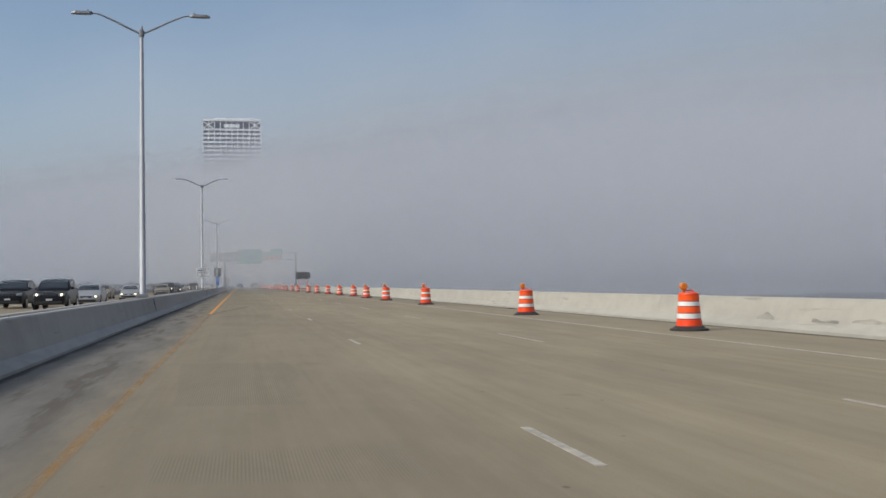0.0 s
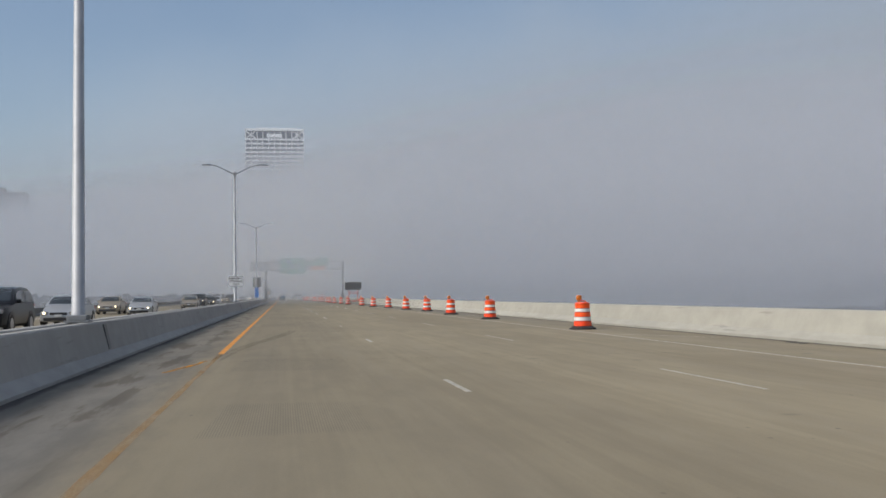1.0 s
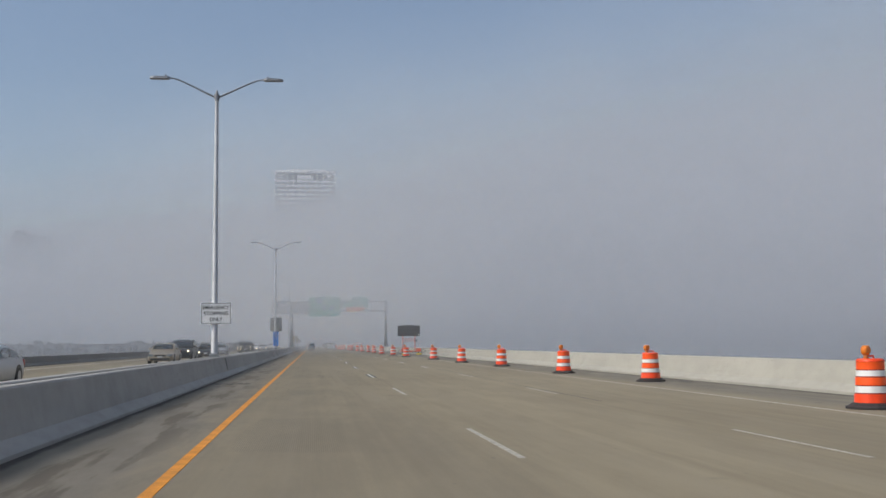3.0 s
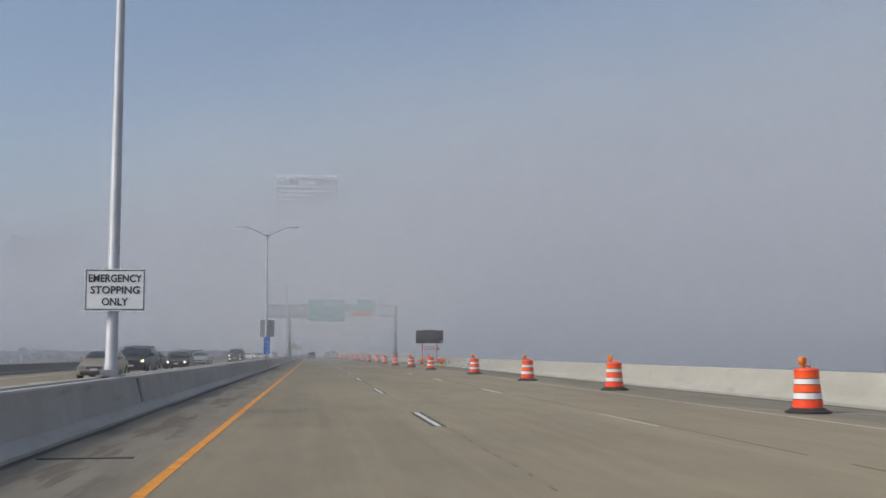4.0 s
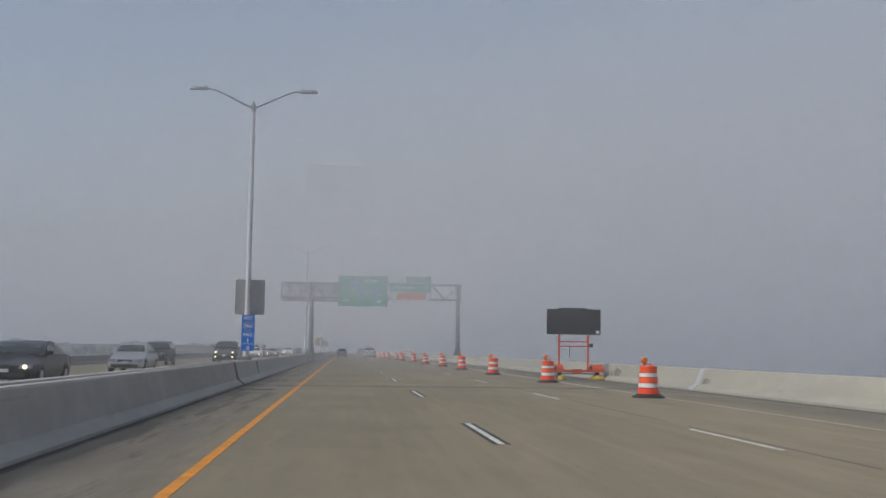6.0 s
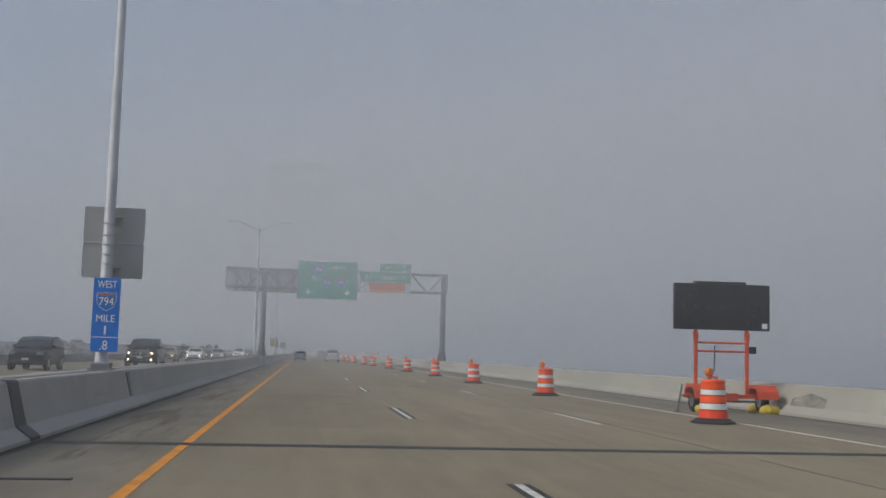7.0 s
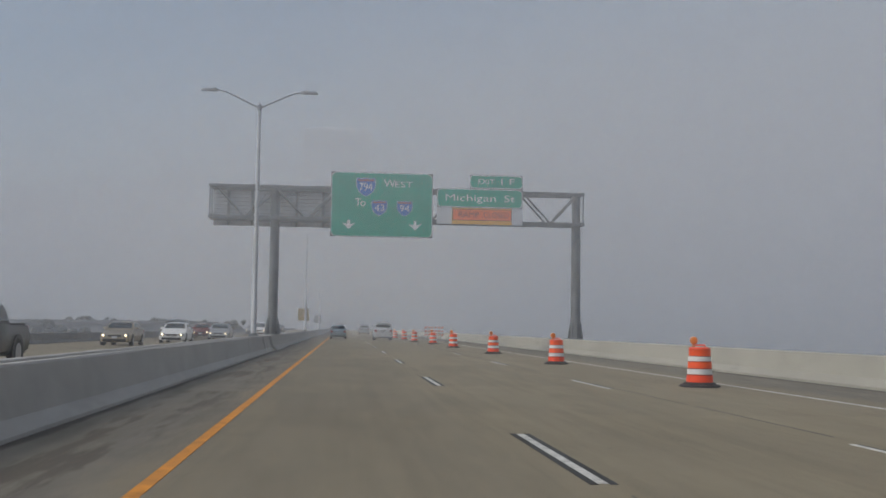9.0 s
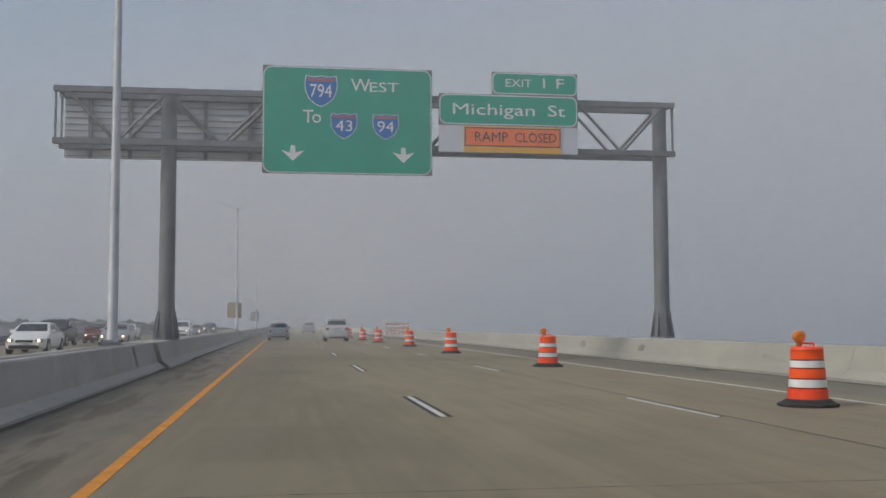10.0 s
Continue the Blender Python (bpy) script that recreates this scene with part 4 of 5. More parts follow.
# ---------------------------------------------------------------- arrow board trailer
def arrow_board(m):
    root = thing("arrow_board_trailer", m, "orange arrow board trailer with black lamp panel, parked", "arrow board")
    bm = bmesh.new()
    box(bm, -1.27, 1.27, -0.06, 0.06, 2.11, 3.30, 0.015)
    panel = part("lamp_panel", bm, M_BOARD, root, "matt black lamp panel")
    bm = bmesh.new()
    box(bm, -0.72, 0.62, -0.10, 0.12, 3.30, 3.36, 0.01)
    part("solar_panel", bm, M_BOARD, root)
    lamps = [(-1.02 + 0.34 * k, 2.70) for k in range(7)] + [(-0.85, 2.95), (-0.85, 2.45), (-0.68, 3.12), (-0.68, 2.28), (0.85, 2.95), (0.85, 2.45), (0.68, 3.12), (0.68, 2.28)]
    for x, z in lamps:
        bm = bmesh.new()
        rod(bm, (x, -0.085, z), (x, -0.05, z), 0.05, 0.06, 12)
        part("lamp", bm, M_LAMP_OFF, panel)
    bm = bmesh.new()
    box(bm, 1.06, 1.20, -0.066, -0.058, 2.17, 2.30, 0.0)
    part("sticker", bm, M_SIGN_WHITE, panel)
    for x in (-0.68, 0.68):
        bm = bmesh.new()
        box(bm, x - 0.042, x + 0.042, -0.03, 0.06, 0.42, 2.12, 0.012)
        part("upright", bm, M_TRAILER, root)
        bm = bmesh.new()
        box(bm, x - 0.058, x + 0.058, -0.05, 0.08, 1.85, 2.04, 0.012)
        part("clamp", bm, M_TRAILER, root)
    for z in (1.56, 1.78):
        bm = bmesh.new()
        rod(bm, (-0.66, 0.03, z), (0.66, 0.03, z), 0.028, seg=10)
        part("cross_bar", bm, M_TRAILER, root)
    bm = bmesh.new()
    rod(bm, (-0.18, 0.0, 1.70), (-0.20, -0.02, 1.05), 0.020, seg=8)
    part("crank", bm, M_STEEL, root)
    bm = bmesh.new()
    box(bm, 0.74, 0.92, -0.04, 0.10, 1.52, 1.70, 0.015)
    part("control_box", bm, M_BOARD, root)
    bm = bmesh.new()
    box(bm, -0.98, 1.12, -0.07, 0.07, 0.36, 0.47, 0.01)
    box(bm, -0.10, 0.10, 0.07, 1.9, 0.37, 0.46, 0.01)
    part("chassis", bm, M_TRAILER, root)
    bm = bmesh.new()
    box(bm, -0.06, 0.40, -0.14, 0.14, 0.30, 0.50, 0.02)
    part("battery_box", bm, M_TRAILER, root)
    bm = bmesh.new()
    rod(bm, (-0.80, -0.02, 0.29), (0.95, -0.02, 0.29), 0.03, seg=10)
    part("axle", bm, M_STEEL, root)
    for x in (-0.70, 1.08):
        bm = bmesh.new()
        rod(bm, (x - 0.09, 0.0, 0.29), (x + 0.09, 0.0, 0.29), 0.29, seg=24)
        bmesh.ops.bevel(bm, geom=[e for e in bm.edges if len(e.link_faces) == 2 and e.calc_face_angle(0) > 1.0], offset=0.03, segments=2, affect="EDGES")
        w = part("wheel", bm, M_TYRE, root)
        bm = bmesh.new()
        rod(bm, (x - 0.095, 0.0, 0.29), (x + 0.095, 0.0, 0.29), 0.15, seg=18)
        part("rim", bm, M_RIM, w)
        bm = bmesh.new()
        prof = [(-0.44, 0.36), (-0.40, 0.56), (-0.24, 0.72), (0.24, 0.72), (0.40, 0.56), (0.44, 0.36), (0.36, 0.48), (0.33, 0.56), (0.20, 0.63), (-0.20, 0.63), (-0.33, 0.56), (-0.36, 0.48)]
        gw = 0.15 if x < 0 else 0.27
        a = [bm.verts.new((x - gw, p, q)) for p, q in prof]
        b = [bm.verts.new((x + gw, p, q)) for p, q in prof]
        n = len(prof)
        for k in range(n):
            bm.faces.new((a[k], a[(k + 1) % n], b[(k + 1) % n], b[k]))
        bm.faces.new(a[::-1])
        bm.faces.new(b)
        bmesh.ops.recalc_face_normals(bm, faces=bm.faces[:])
        part("mudguard", bm, M_TRAILER, root)
    for x, s in ((-1.10, -1), (1.34, 1)):
        bm = bmesh.new()
        rod(bm, (x, -0.20, 0.70), (x + 0.16 * s, -0.28, 0.03), 0.028, seg=10)
        box(bm, x + 0.16 * s - 0.07, x + 0.16 * s + 0.07, -0.35, -0.21, 0.0, 0.03)
        part("outrigger", bm, M_STEEL, root)
        bm = bmesh.new()
        rod(bm, (x, -0.20, 0.42), (x - 0.28 * s, -0.02, 0.42), 0.028, seg=8)
        part("outrigger_arm", bm, M_TRAILER, root)
    return root


arrow_board(pose(12.20, 190.35, 0, 0, 0, -2))


def sandbag(m, w):
    bm = bmesh.new()
    bmesh.ops.create_icosphere(bm, subdivisions=3, radius=0.5)
    for v in bm.verts:
        k = 0.12 * noise.noise(v.co * 3.1 + Vector((w * 7, 0, 0)))
        v.co = Vector((v.co.x * w * (1 + k), v.co.y * 0.34 * (1 + k), max(-0.075, v.co.z * 0.30 * (1 + 2 * k)) + 0.075))
    ob = part("sandbag", bm, M_BAG, smooth=True)
    ob.matrix_world = m
    return tagged(ob, "yellow sandbag lying on the trailer outrigger", "sandbag", "sandbags")


sandbag(pose(13.35, 190.0, 0, 0, 0, 12), 0.62)
sandbag(pose(13.28, 190.62, 0, 0, 0, -30), 0.5)
sandbag(pose(11.55, 190.05, 0, 0, 0, 20), 0.36)


# ---------------------------------------------------------------- cars
SHAPES = {
    # length, width, height, belt height, bonnet height, bonnet end, cabin: base front, roof front, roof rear, base rear (from the nose), tail height, ground gap, wheel radius
    "sedan": (4.75, 1.80, 1.44, 0.94, 0.74, 0.0, 1.25, 2.05, 3.20, 4.05, 0.98, 0.20, 0.31),
    "coupe": (4.50, 1.76, 1.34, 0.90, 0.66, 0.0, 1.35, 2.15, 3.00, 4.20, 0.94, 0.17, 0.31),
    "hatch": (4.35, 1.76, 1.50, 0.96, 0.80, 0.0, 1.05, 1.85, 3.55, 4.15, 0.98, 0.20, 0.31),
    "suv": (4.75, 1.88, 1.74, 1.10, 1.02, 0.0, 1.32, 2.10, 4.10, 4.62, 1.10, 0.27, 0.37),
    "minivan": (4.95, 1.94, 1.76, 1.06, 0.90, 0.0, 0.95, 1.85, 4.40, 4.85, 1.06, 0.20, 0.34),
    "pickup": (5.75, 2.00, 1.90, 1.24, 1.18, 0.0, 1.50, 2.20, 3.55, 3.80, 1.20, 0.36, 0.42),
}
PAINTS = {}


def paint(name, c, metal=0.35):
    if name not in PAINTS:
        m = Nodes("paint_" + name)
        v = m.coord("Object")
        dust = m.noise(v, 2.5, 4.0)
        z = m.xyz(v)[2]
        grime = m.math("MULTIPLY", m.span(m.math("ADD", z, m.math("MULTIPLY", dust, 0.5)), 0.45, 1.0, 0.05, 0.0), 1.0)
        col = m.mix(grime, c, (0.19, 0.175, 0.15))
        PAINTS[name] = m.surface(col, m.math("ADD", 0.28, m.math("MULTIPLY", grime, 0.5)), metal, coat=0.05, spec=0.22)
    return PAINTS[name]


def car(kind, paint_mat, m, label, lights=True, rack=False):
    """A car with its nose towards -y; origin on the road under the middle."""
    L, W, H, belt, bonnet, _, c0, c1, c2, c3, tail, gap, wr = SHAPES[kind]
    hw = W / 2
    root = thing("pickup_truck" if kind == "pickup" else "car", m, label, "pickup truck" if kind == "pickup" else "car", "traffic")
    Y = lambda s: s - L / 2
    # lower body: rings along the length
    stations = [(0.00, 0.30, bonnet * 0.72, 0.70), (0.06, gap + 0.02, bonnet * 0.86, 0.86), (0.30, gap, bonnet * 0.96, 0.96), (0.75, gap, bonnet, 1.0),
                (c0 - 0.05, gap, belt - 0.03, 1.0), (c0 + 0.3, gap, belt, 1.0), (L * 0.5, gap, belt + 0.01, 1.0)]
    if kind == "pickup":
        stations += [(c3, gap, belt + 0.01, 1.0), (c3 + 0.05, gap, tail, 0.99), (L - 0.10, gap + 0.05, tail, 0.98), (L - 0.02, gap + 0.16, tail - 0.03, 0.96)]
    else:
        stations += [(c3 - 0.1, gap, tail, 0.99), (L - 0.22, gap + 0.02, tail - 0.02, 0.95), (L - 0.05, gap + 0.06, tail - 0.08, 0.88), (L, 0.36, tail - 0.30, 0.80)]
    bm = bmesh.new()
    rings = []
    for s, zb, zt, k in stations:
        w = hw * k
        h = zt - zb
        half = [(0, zb), (w * 0.86, zb), (w * 0.97, zb + h * 0.12), (w, zb + h * 0.42), (w * 0.985, zb + h * 0.72), (w * 0.93, zt - 0.03), (w * 0.82, zt), (0, zt + 0.025)]
        ring = half + [(-x, z) for x, z in reversed(half[1:-1])]
        rings.append([bm.verts.new((x, Y(s), z)) for x, z in ring])
    n = len(rings[0])
    for i in range(len(rings) - 1):
        for k in range(n):
            bm.faces.new((rings[i][k], rings[i][(k + 1) % n], rings[i + 1][(k + 1) % n], rings[i + 1][k]))
    bm.faces.new(rings[0][::-1])
    bm.faces.new(rings[-1])
    bmesh.ops.recalc_face_normals(bm, faces=bm.faces[:])
    body = part("body", bm, paint_mat, root, smooth=True)
    # cabin: a curved shell over the belt line, and panes that follow it
    bw, tw = hw * 0.95, hw * (0.72 if kind in ("sedan", "coupe", "hatch") else 0.80)
    zb, rise = belt - 0.02, H - belt + 0.02
    ctrl = [(c0, 0.0), (c0 * 0.5 + c1 * 0.5, 0.56), (c1, 0.90), (c1 * 0.6 + c2 * 0.4, 1.0), (c1 * 0.25 + c2 * 0.75, 0.985), (c2, 0.90), (c2 * 0.48 + c3 * 0.52, 0.50), (c3, 0.0)]
    cy, cz = [p[0] for p in ctrl], [p[1] for p in ctrl]

    def shell(s, v, out=0.0):
        """The cabin's skin at s along the car and v across (-1 and 1: the belt line)."""
        top = float(np.interp(s, cy, cz)) * 0.5 + 0.25 * float(np.interp(s - 0.16, cy, cz)) + 0.25 * float(np.interp(s + 0.16, cy, cz))
        if s <= c0 + 1e-6 or s >= c3 - 1e-6:
            top = 0.0
        g, a = (1 if v >= 0 else -1), abs(v)
        h = top * (0.94 if a > 0.6 else 0.94 + 0.06 * (1 - (a / 0.6) ** 2))
        if a > 0.6:
            h *= (1 - a) / 0.4
        w = bw - (bw - tw) * (h ** 1.25 if h > 0 else 0.0)
        x = w if a > 0.6 else w * (a / 0.6) ** 0.92
        return Vector((g * x, Y(s), zb + rise * h))

    def skin(s0, s1, v0, v1, ns, nv, out):
        bm = bmesh.new()
        grid = []
        for i in range(ns + 1):
            s = s0 + (s1 - s0) * i / ns
            row = []
            for j in range(nv + 1):
                v = v0 + (v1 - v0) * j / nv
                q = shell(s, v)
                if out:
                    d = shell(s + 0.02, v) - shell(s - 0.02, v)
                    e = shell(s, v + 0.01) - shell(s, v - 0.01)
                    nrm = d.cross(e)
                    if nrm.dot(q - Vector((0, Y((c1 + c2) / 2), zb))) < 0:
                        nrm = -nrm
                    q = q + nrm.normalized() * out
                row.append(bm.verts.new(q))
            grid.append(row)
        for i in range(ns):
            for j in range(nv):
                bm.faces.new((grid[i][j], grid[i + 1][j], grid[i + 1][j + 1], grid[i][j + 1]))
        bmesh.ops.remove_doubles(bm, verts=bm.verts[:], dist=0.0005)
        bmesh.ops.recalc_face_normals(bm, faces=bm.faces[:])
        if out:
            bmesh.ops.solidify(bm, geom=bm.faces[:], thickness=-0.006)
        return bm

    part("cabin", skin(c0, c3, -1.0, 1.0, 26, 14, 0.0), paint_mat, root, smooth=True)
    ls = c1 - c0
    part("windscreen", skin(c0 + 0.12, c1 - 0.06, -0.50, 0.50, 8, 8, 0.009), M_GLASS, root, smooth=True)
    part("rear_window", skin(c2 + 0.08, c3 - 0.10 - (0.0 if kind in ("sedan", "coupe") else 0.06), -0.50, 0.50, 6, 8, 0.009), M_GLASS, root, smooth=True)
    for s in (-1, 1):
        lo, hi = c0 + ls * 0.55, c3 - (c3 - c2) * 0.45
        cuts = [lo, lo + (hi - lo) * 0.50, hi] if kind != "minivan" else [lo, lo + (hi - lo) * 0.36, lo + (hi - lo) * 0.68, hi]
        for a, b in zip(cuts[:-1], cuts[1:]):
            part("side_window", skin(a + 0.05, b - 0.03, s * 0.95, s * 0.67, 6, 3, 0.009), M_GLASS, root, smooth=True)
        bm = bmesh.new()
        box(bm, s * (hw + 0.03) - 0.09, s * (hw + 0.03) + 0.09, Y(c0 + 0.42), Y(c0 + 0.54), belt + 0.02, belt + 0.16, 0.025)
        part("mirror", bm, paint_mat if kind != "pickup" else M_TRIM, root)
    # wheels
    for s in (-1, 1):
        for yy in (Y(0.86 if kind != "pickup" else 0.98), Y(L - (0.95 if kind != "pickup" else 1.25))):
            bm = bmesh.new()
            x = s * (hw - 0.10)
            rod(bm, (x - 0.11, yy, wr), (x + 0.11, yy, wr), wr, seg=24)
            bmesh.ops.bevel(bm, geom=[e for e in bm.edges if len(e.link_faces) == 2 and e.calc_face_angle(0) > 1.0], offset=0.03, segments=2, affect="EDGES")
            wh = part("wheel", bm, M_TYRE, root)
            bm = bmesh.new()
            rod(bm, (x + s * 0.06, yy, wr), (x + s * 0.118, yy, wr), wr * 0.66, wr * 0.62, 18)
            part("rim", bm, M_RIM, wh)
            bm = bmesh.new()
            rod(bm, (x + s * 0.02, yy, wr + 0.01), (x + s * 0.104, yy, wr + 0.01), wr * 1.20, seg=24)
            part("wheel_arch", bm, M_TRIM, root)
    # front
    head = M_HEAD_ON if lights else M_HEAD_OFF
    hz = bonnet * (0.83 if kind not in ("pickup",) else 0.80)
    for s in (-1, 1):
        bm = bmesh.new()
        box(bm, s * hw * 0.70 - 0.17, s * hw * 0.70 + 0.17, Y(-0.01), Y(0.30), hz - 0.085, hz + 0.06, 0.03)
        hl = part("headlight", bm, M_HEAD_OFF, root)
        bm = bmesh.new()
        bmesh.ops.create_uvsphere(bm, u_segments=12, v_segments=8, radius=0.066)
        bmesh.ops.translate(bm, verts=bm.verts[:], vec=(s * hw * 0.70, Y(-0.01), hz - 0.01))
        part("bulb", bm, head, hl)
    bm = bmesh.new()
    if kind == "pickup":
        box(bm, -0.52, 0.52, Y(-0.05), Y(0.12), hz - 0.22, hz + 0.16, 0.03)
        grille = part("grille", bm, M_TRIM, root)
        for q in (-0.54, 0.0, 0.54):
            bm = bmesh.new()
            box(bm, q - 0.045, q + 0.045, Y(-0.07), Y(0.06), hz - 0.24, hz + 0.18, 0.01)
            part("grille_bar", bm, M_CHROME, grille)
        for q in (-0.21, -0.02, 0.15):
            bm = bmesh.new()
            box(bm, -0.56, 0.56, Y(-0.065), Y(0.05), hz + q - 0.032, hz + q + 0.032, 0.01)
            part("grille_bar", bm, M_CHROME, grille)
        bm = bmesh.new()
        box(bm, -hw * 0.96, hw * 0.96, Y(-0.16), Y(0.10), 0.40, 0.64, 0.06)
        bumper = part("bumper", bm, M_TRIM, root, "dark bumper")
        for s in (-1, 1):
            bm = bmesh.new()
            rod(bm, (s * 0.70, Y(-0.175), 0.53), (s * 0.70, Y(-0.10), 0.53), 0.06, seg=14)
            part("fog_lamp", bm, M_HEAD_ON if lights else M_HEAD_OFF, bumper)
        bm = bmesh.new()
        box(bm, -0.42, 0.42, Y(0.22), Y(1.25), bonnet - 0.03, bonnet + 0.055, 0.05)
        part("bonnet_bulge", bm, paint_mat, root)
    else:
        box(bm, -hw * 0.42, hw * 0.42, Y(-0.015), Y(0.12), hz - 0.10, hz + 0.02, 0.02)
        part("grille", bm, M_TRIM, root)
        bm = bmesh.new()
        box(bm, -hw * 0.72, hw * 0.72, Y(-0.06), Y(0.14), gap + 0.05, gap + 0.20, 0.03)
        part("lower_grille", bm, M_TRIM, root)
    bm = bmesh.new()
    box(bm, -0.16, 0.16, Y(-0.19 if kind == "pickup" else -0.075), Y(0.0), gap + 0.24, gap + 0.34, 0.004)
    part("number_plate", bm, M_PLATE, root)
    # rear
    for s in (-1, 1):
        bm = bmesh.new()
        tz = tail - (0.16 if kind in ("sedan", "coupe", "hatch") else 0.10)
        box(bm, s * hw * 0.80 - 0.12, s * hw * 0.80 + 0.12, Y(L - 0.16), Y(L + 0.005), tz - 0.13, tz + 0.08, 0.03)
        part("tail_light", bm, M_TAIL, root)
    bm = bmesh.new()
    box(bm, -hw * 0.86, hw * 0.86, Y(L - 0.10), Y(L + 0.07), 0.36, 0.56, 0.05)
    part("rear_bumper", bm, paint_mat if kind != "pickup" else M_CHROME, root)
    bm = bmesh.new()
    box(bm, -0.62, 0.62, Y(L - 0.08), Y(L + 0.05), 0.27, 0.36, 0.02)
    part("lower_valance", bm, M_TRIM, root)
    bm = bmesh.new()
    box(bm, -0.16, 0.16, Y(L - 0.06), Y(L + 0.015), tail - 0.33, tail - 0.22, 0.004)
    rp = part("number_plate", bm, M_PLATE, root)
    bm = bmesh.new()
    box(bm, -0.12, 0.12, Y(L + 0.014), Y(L + 0.018), tail - 0.30, tail - 0.25)
    part("plate_marks", bm, M_PLATE_BAR, rp)
    if rack:
        for s in (-1, 1):
            bm = bmesh.new()
            rod(bm, (s * tw * 0.80, Y(c1 + 0.25), H + 0.06), (s * tw * 0.80, Y(c2 - 0.2), H + 0.06), 0.022, seg=8)
            for q in (c1 + 0.3, (c1 + c2) / 2, c2 - 0.25):
                box(bm, s * tw * 0.80 - 0.02, s * tw * 0.80 + 0.02, Y(q) - 0.04, Y(q) + 0.04, H - 0.03, H + 0.06)
            part("roof_rail", bm, M_TRIM, root)
        bm = bmesh.new()
        box(bm, -tw * 0.80, tw * 0.80, Y(c2 - 0.05), Y(c2 + 0.16), H - 0.06, H - 0.01, 0.015)
        part("spoiler", bm, paint_mat, root)
        bm = bmesh.new()
        box(bm, -0.28, 0.28, Y(L - 0.03), Y(L + 0.012), tail - 0.12, tail - 0.07, 0.004)
        part("tailgate_trim", bm, M_CHROME, root)
        bm = bmesh.new()
        box(bm, -0.05, 0.05, Y(L - 0.05), Y(L + 0.14), 0.30, 0.38, 0.01)
        part("tow_hitch", bm, M_TRIM, root)
    if kind == "pickup":
        bm = bmesh.new()
        box(bm, -hw * 0.86, hw * 0.86, Y(c3 + 0.10), Y(L - 0.12), tail - 0.02, tail + 0.035, 0.01)
        part("bed_cover", bm, M_TRIM, root)
    return root


BLACK = paint("black", (0.010, 0.011, 0.014), 0.0)
CHARCOAL = paint("charcoal", (0.034, 0.037, 0.042), 0.2)
SILVER = paint("silver", (0.42, 0.43, 0.44), 0.55)
GREY = paint("grey", (0.17, 0.175, 0.18), 0.5)
WHITE = paint("white", (0.72, 0.72, 0.71), 0.0)
PALE = paint("pale_silver", (0.55, 0.56, 0.57), 0.2)
TAN = paint("tan", (0.34, 0.29, 0.22), 0.5)
RED = paint("dark_red", (0.17, 0.030, 0.026))
BLUE = paint("pale_blue", (0.25, 0.31, 0.345), 0.5)

# traffic ahead on this side, seen from behind
car("suv", PALE, pose(5.60, 315.5, 0, 0, 0, 180), "white SUV with roof rails seen from behind", False, True)
car("hatch", BLUE, pose(1.10, 324.0, 0, 0, 0, 180), "pale blue hatchback driving ahead in the inner lane", False)

ONCOMING = [
    ("suv", BLACK, -9.1, 64.5, "black SUV coming the other way with headlights on"),
    ("sedan", SILVER, -8.8, 76.5, "silver saloon with dark grille and lit headlights"),
    ("coupe", SILVER, -8.8, 104.0, "silver coupe with black lower grille and lit headlights"),
    ("sedan", TAN, -9.0, 147.4, "beige saloon coming the other way"),
    ("suv", CHARCOAL, -8.9, 157.3, "dark grey SUV with lit headlights"),
    ("sedan", CHARCOAL, -8.8, 177.0, "charcoal saloon with lit headlights"),
    ("sedan", SILVER, -9.3, 197.6, "silver saloon coming the other way"),
    ("pickup", BLACK, -8.6, 235.8, "black pickup truck with chrome grille and lit lamps"),
    ("sedan", WHITE, -10.0, 282.5, "white saloon with lit headlights"),
    ("sedan", SILVER, -9.0, 301.0, "silver saloon with lit headlights"),
    ("suv", BLACK, -12.4, 70.0, "black SUV in the outer oncoming lane"),
    ("sedan", TAN, -12.3, 112.5, "tan saloon in the outer oncoming lane with lit headlights"),
    ("sedan", BLACK, -12.2, 186.0, "black saloon in the outer oncoming lane"),
    ("suv", BLACK, -12.1, 221.5, "black SUV in the outer oncoming lane"),
    ("sedan", TAN, -11.6, 272.0, "tan saloon in the outer oncoming lane with lit headlights"),
    ("suv", CHARCOAL, -13.0, 302.0, "charcoal SUV in the outer oncoming lane"),
    ("sedan", RED, -11.9, 312.0, "dark red saloon in the outer oncoming lane with lit headlights"),
    ("sedan", WHITE, -12.3, 329.0, "white saloon far off with lit headlights"),
    ("minivan", WHITE, -9.0, 345.0, "white van far off with lit headlights"),
    ("sedan", GREY, -9.0, 362.0, "grey saloon far off with lit headlights"),
    ("sedan", SILVER, -12.3, 374.0, "silver saloon far off with lit headlights"),
    ("suv", BLACK, -9.0, 388.0, "dark SUV far off with lit headlights"),
]
for kind, pm, x, y, label in ONCOMING:
    car(kind, pm, pose(x, y, 0), label, "lit" in label or "lights on" in label)


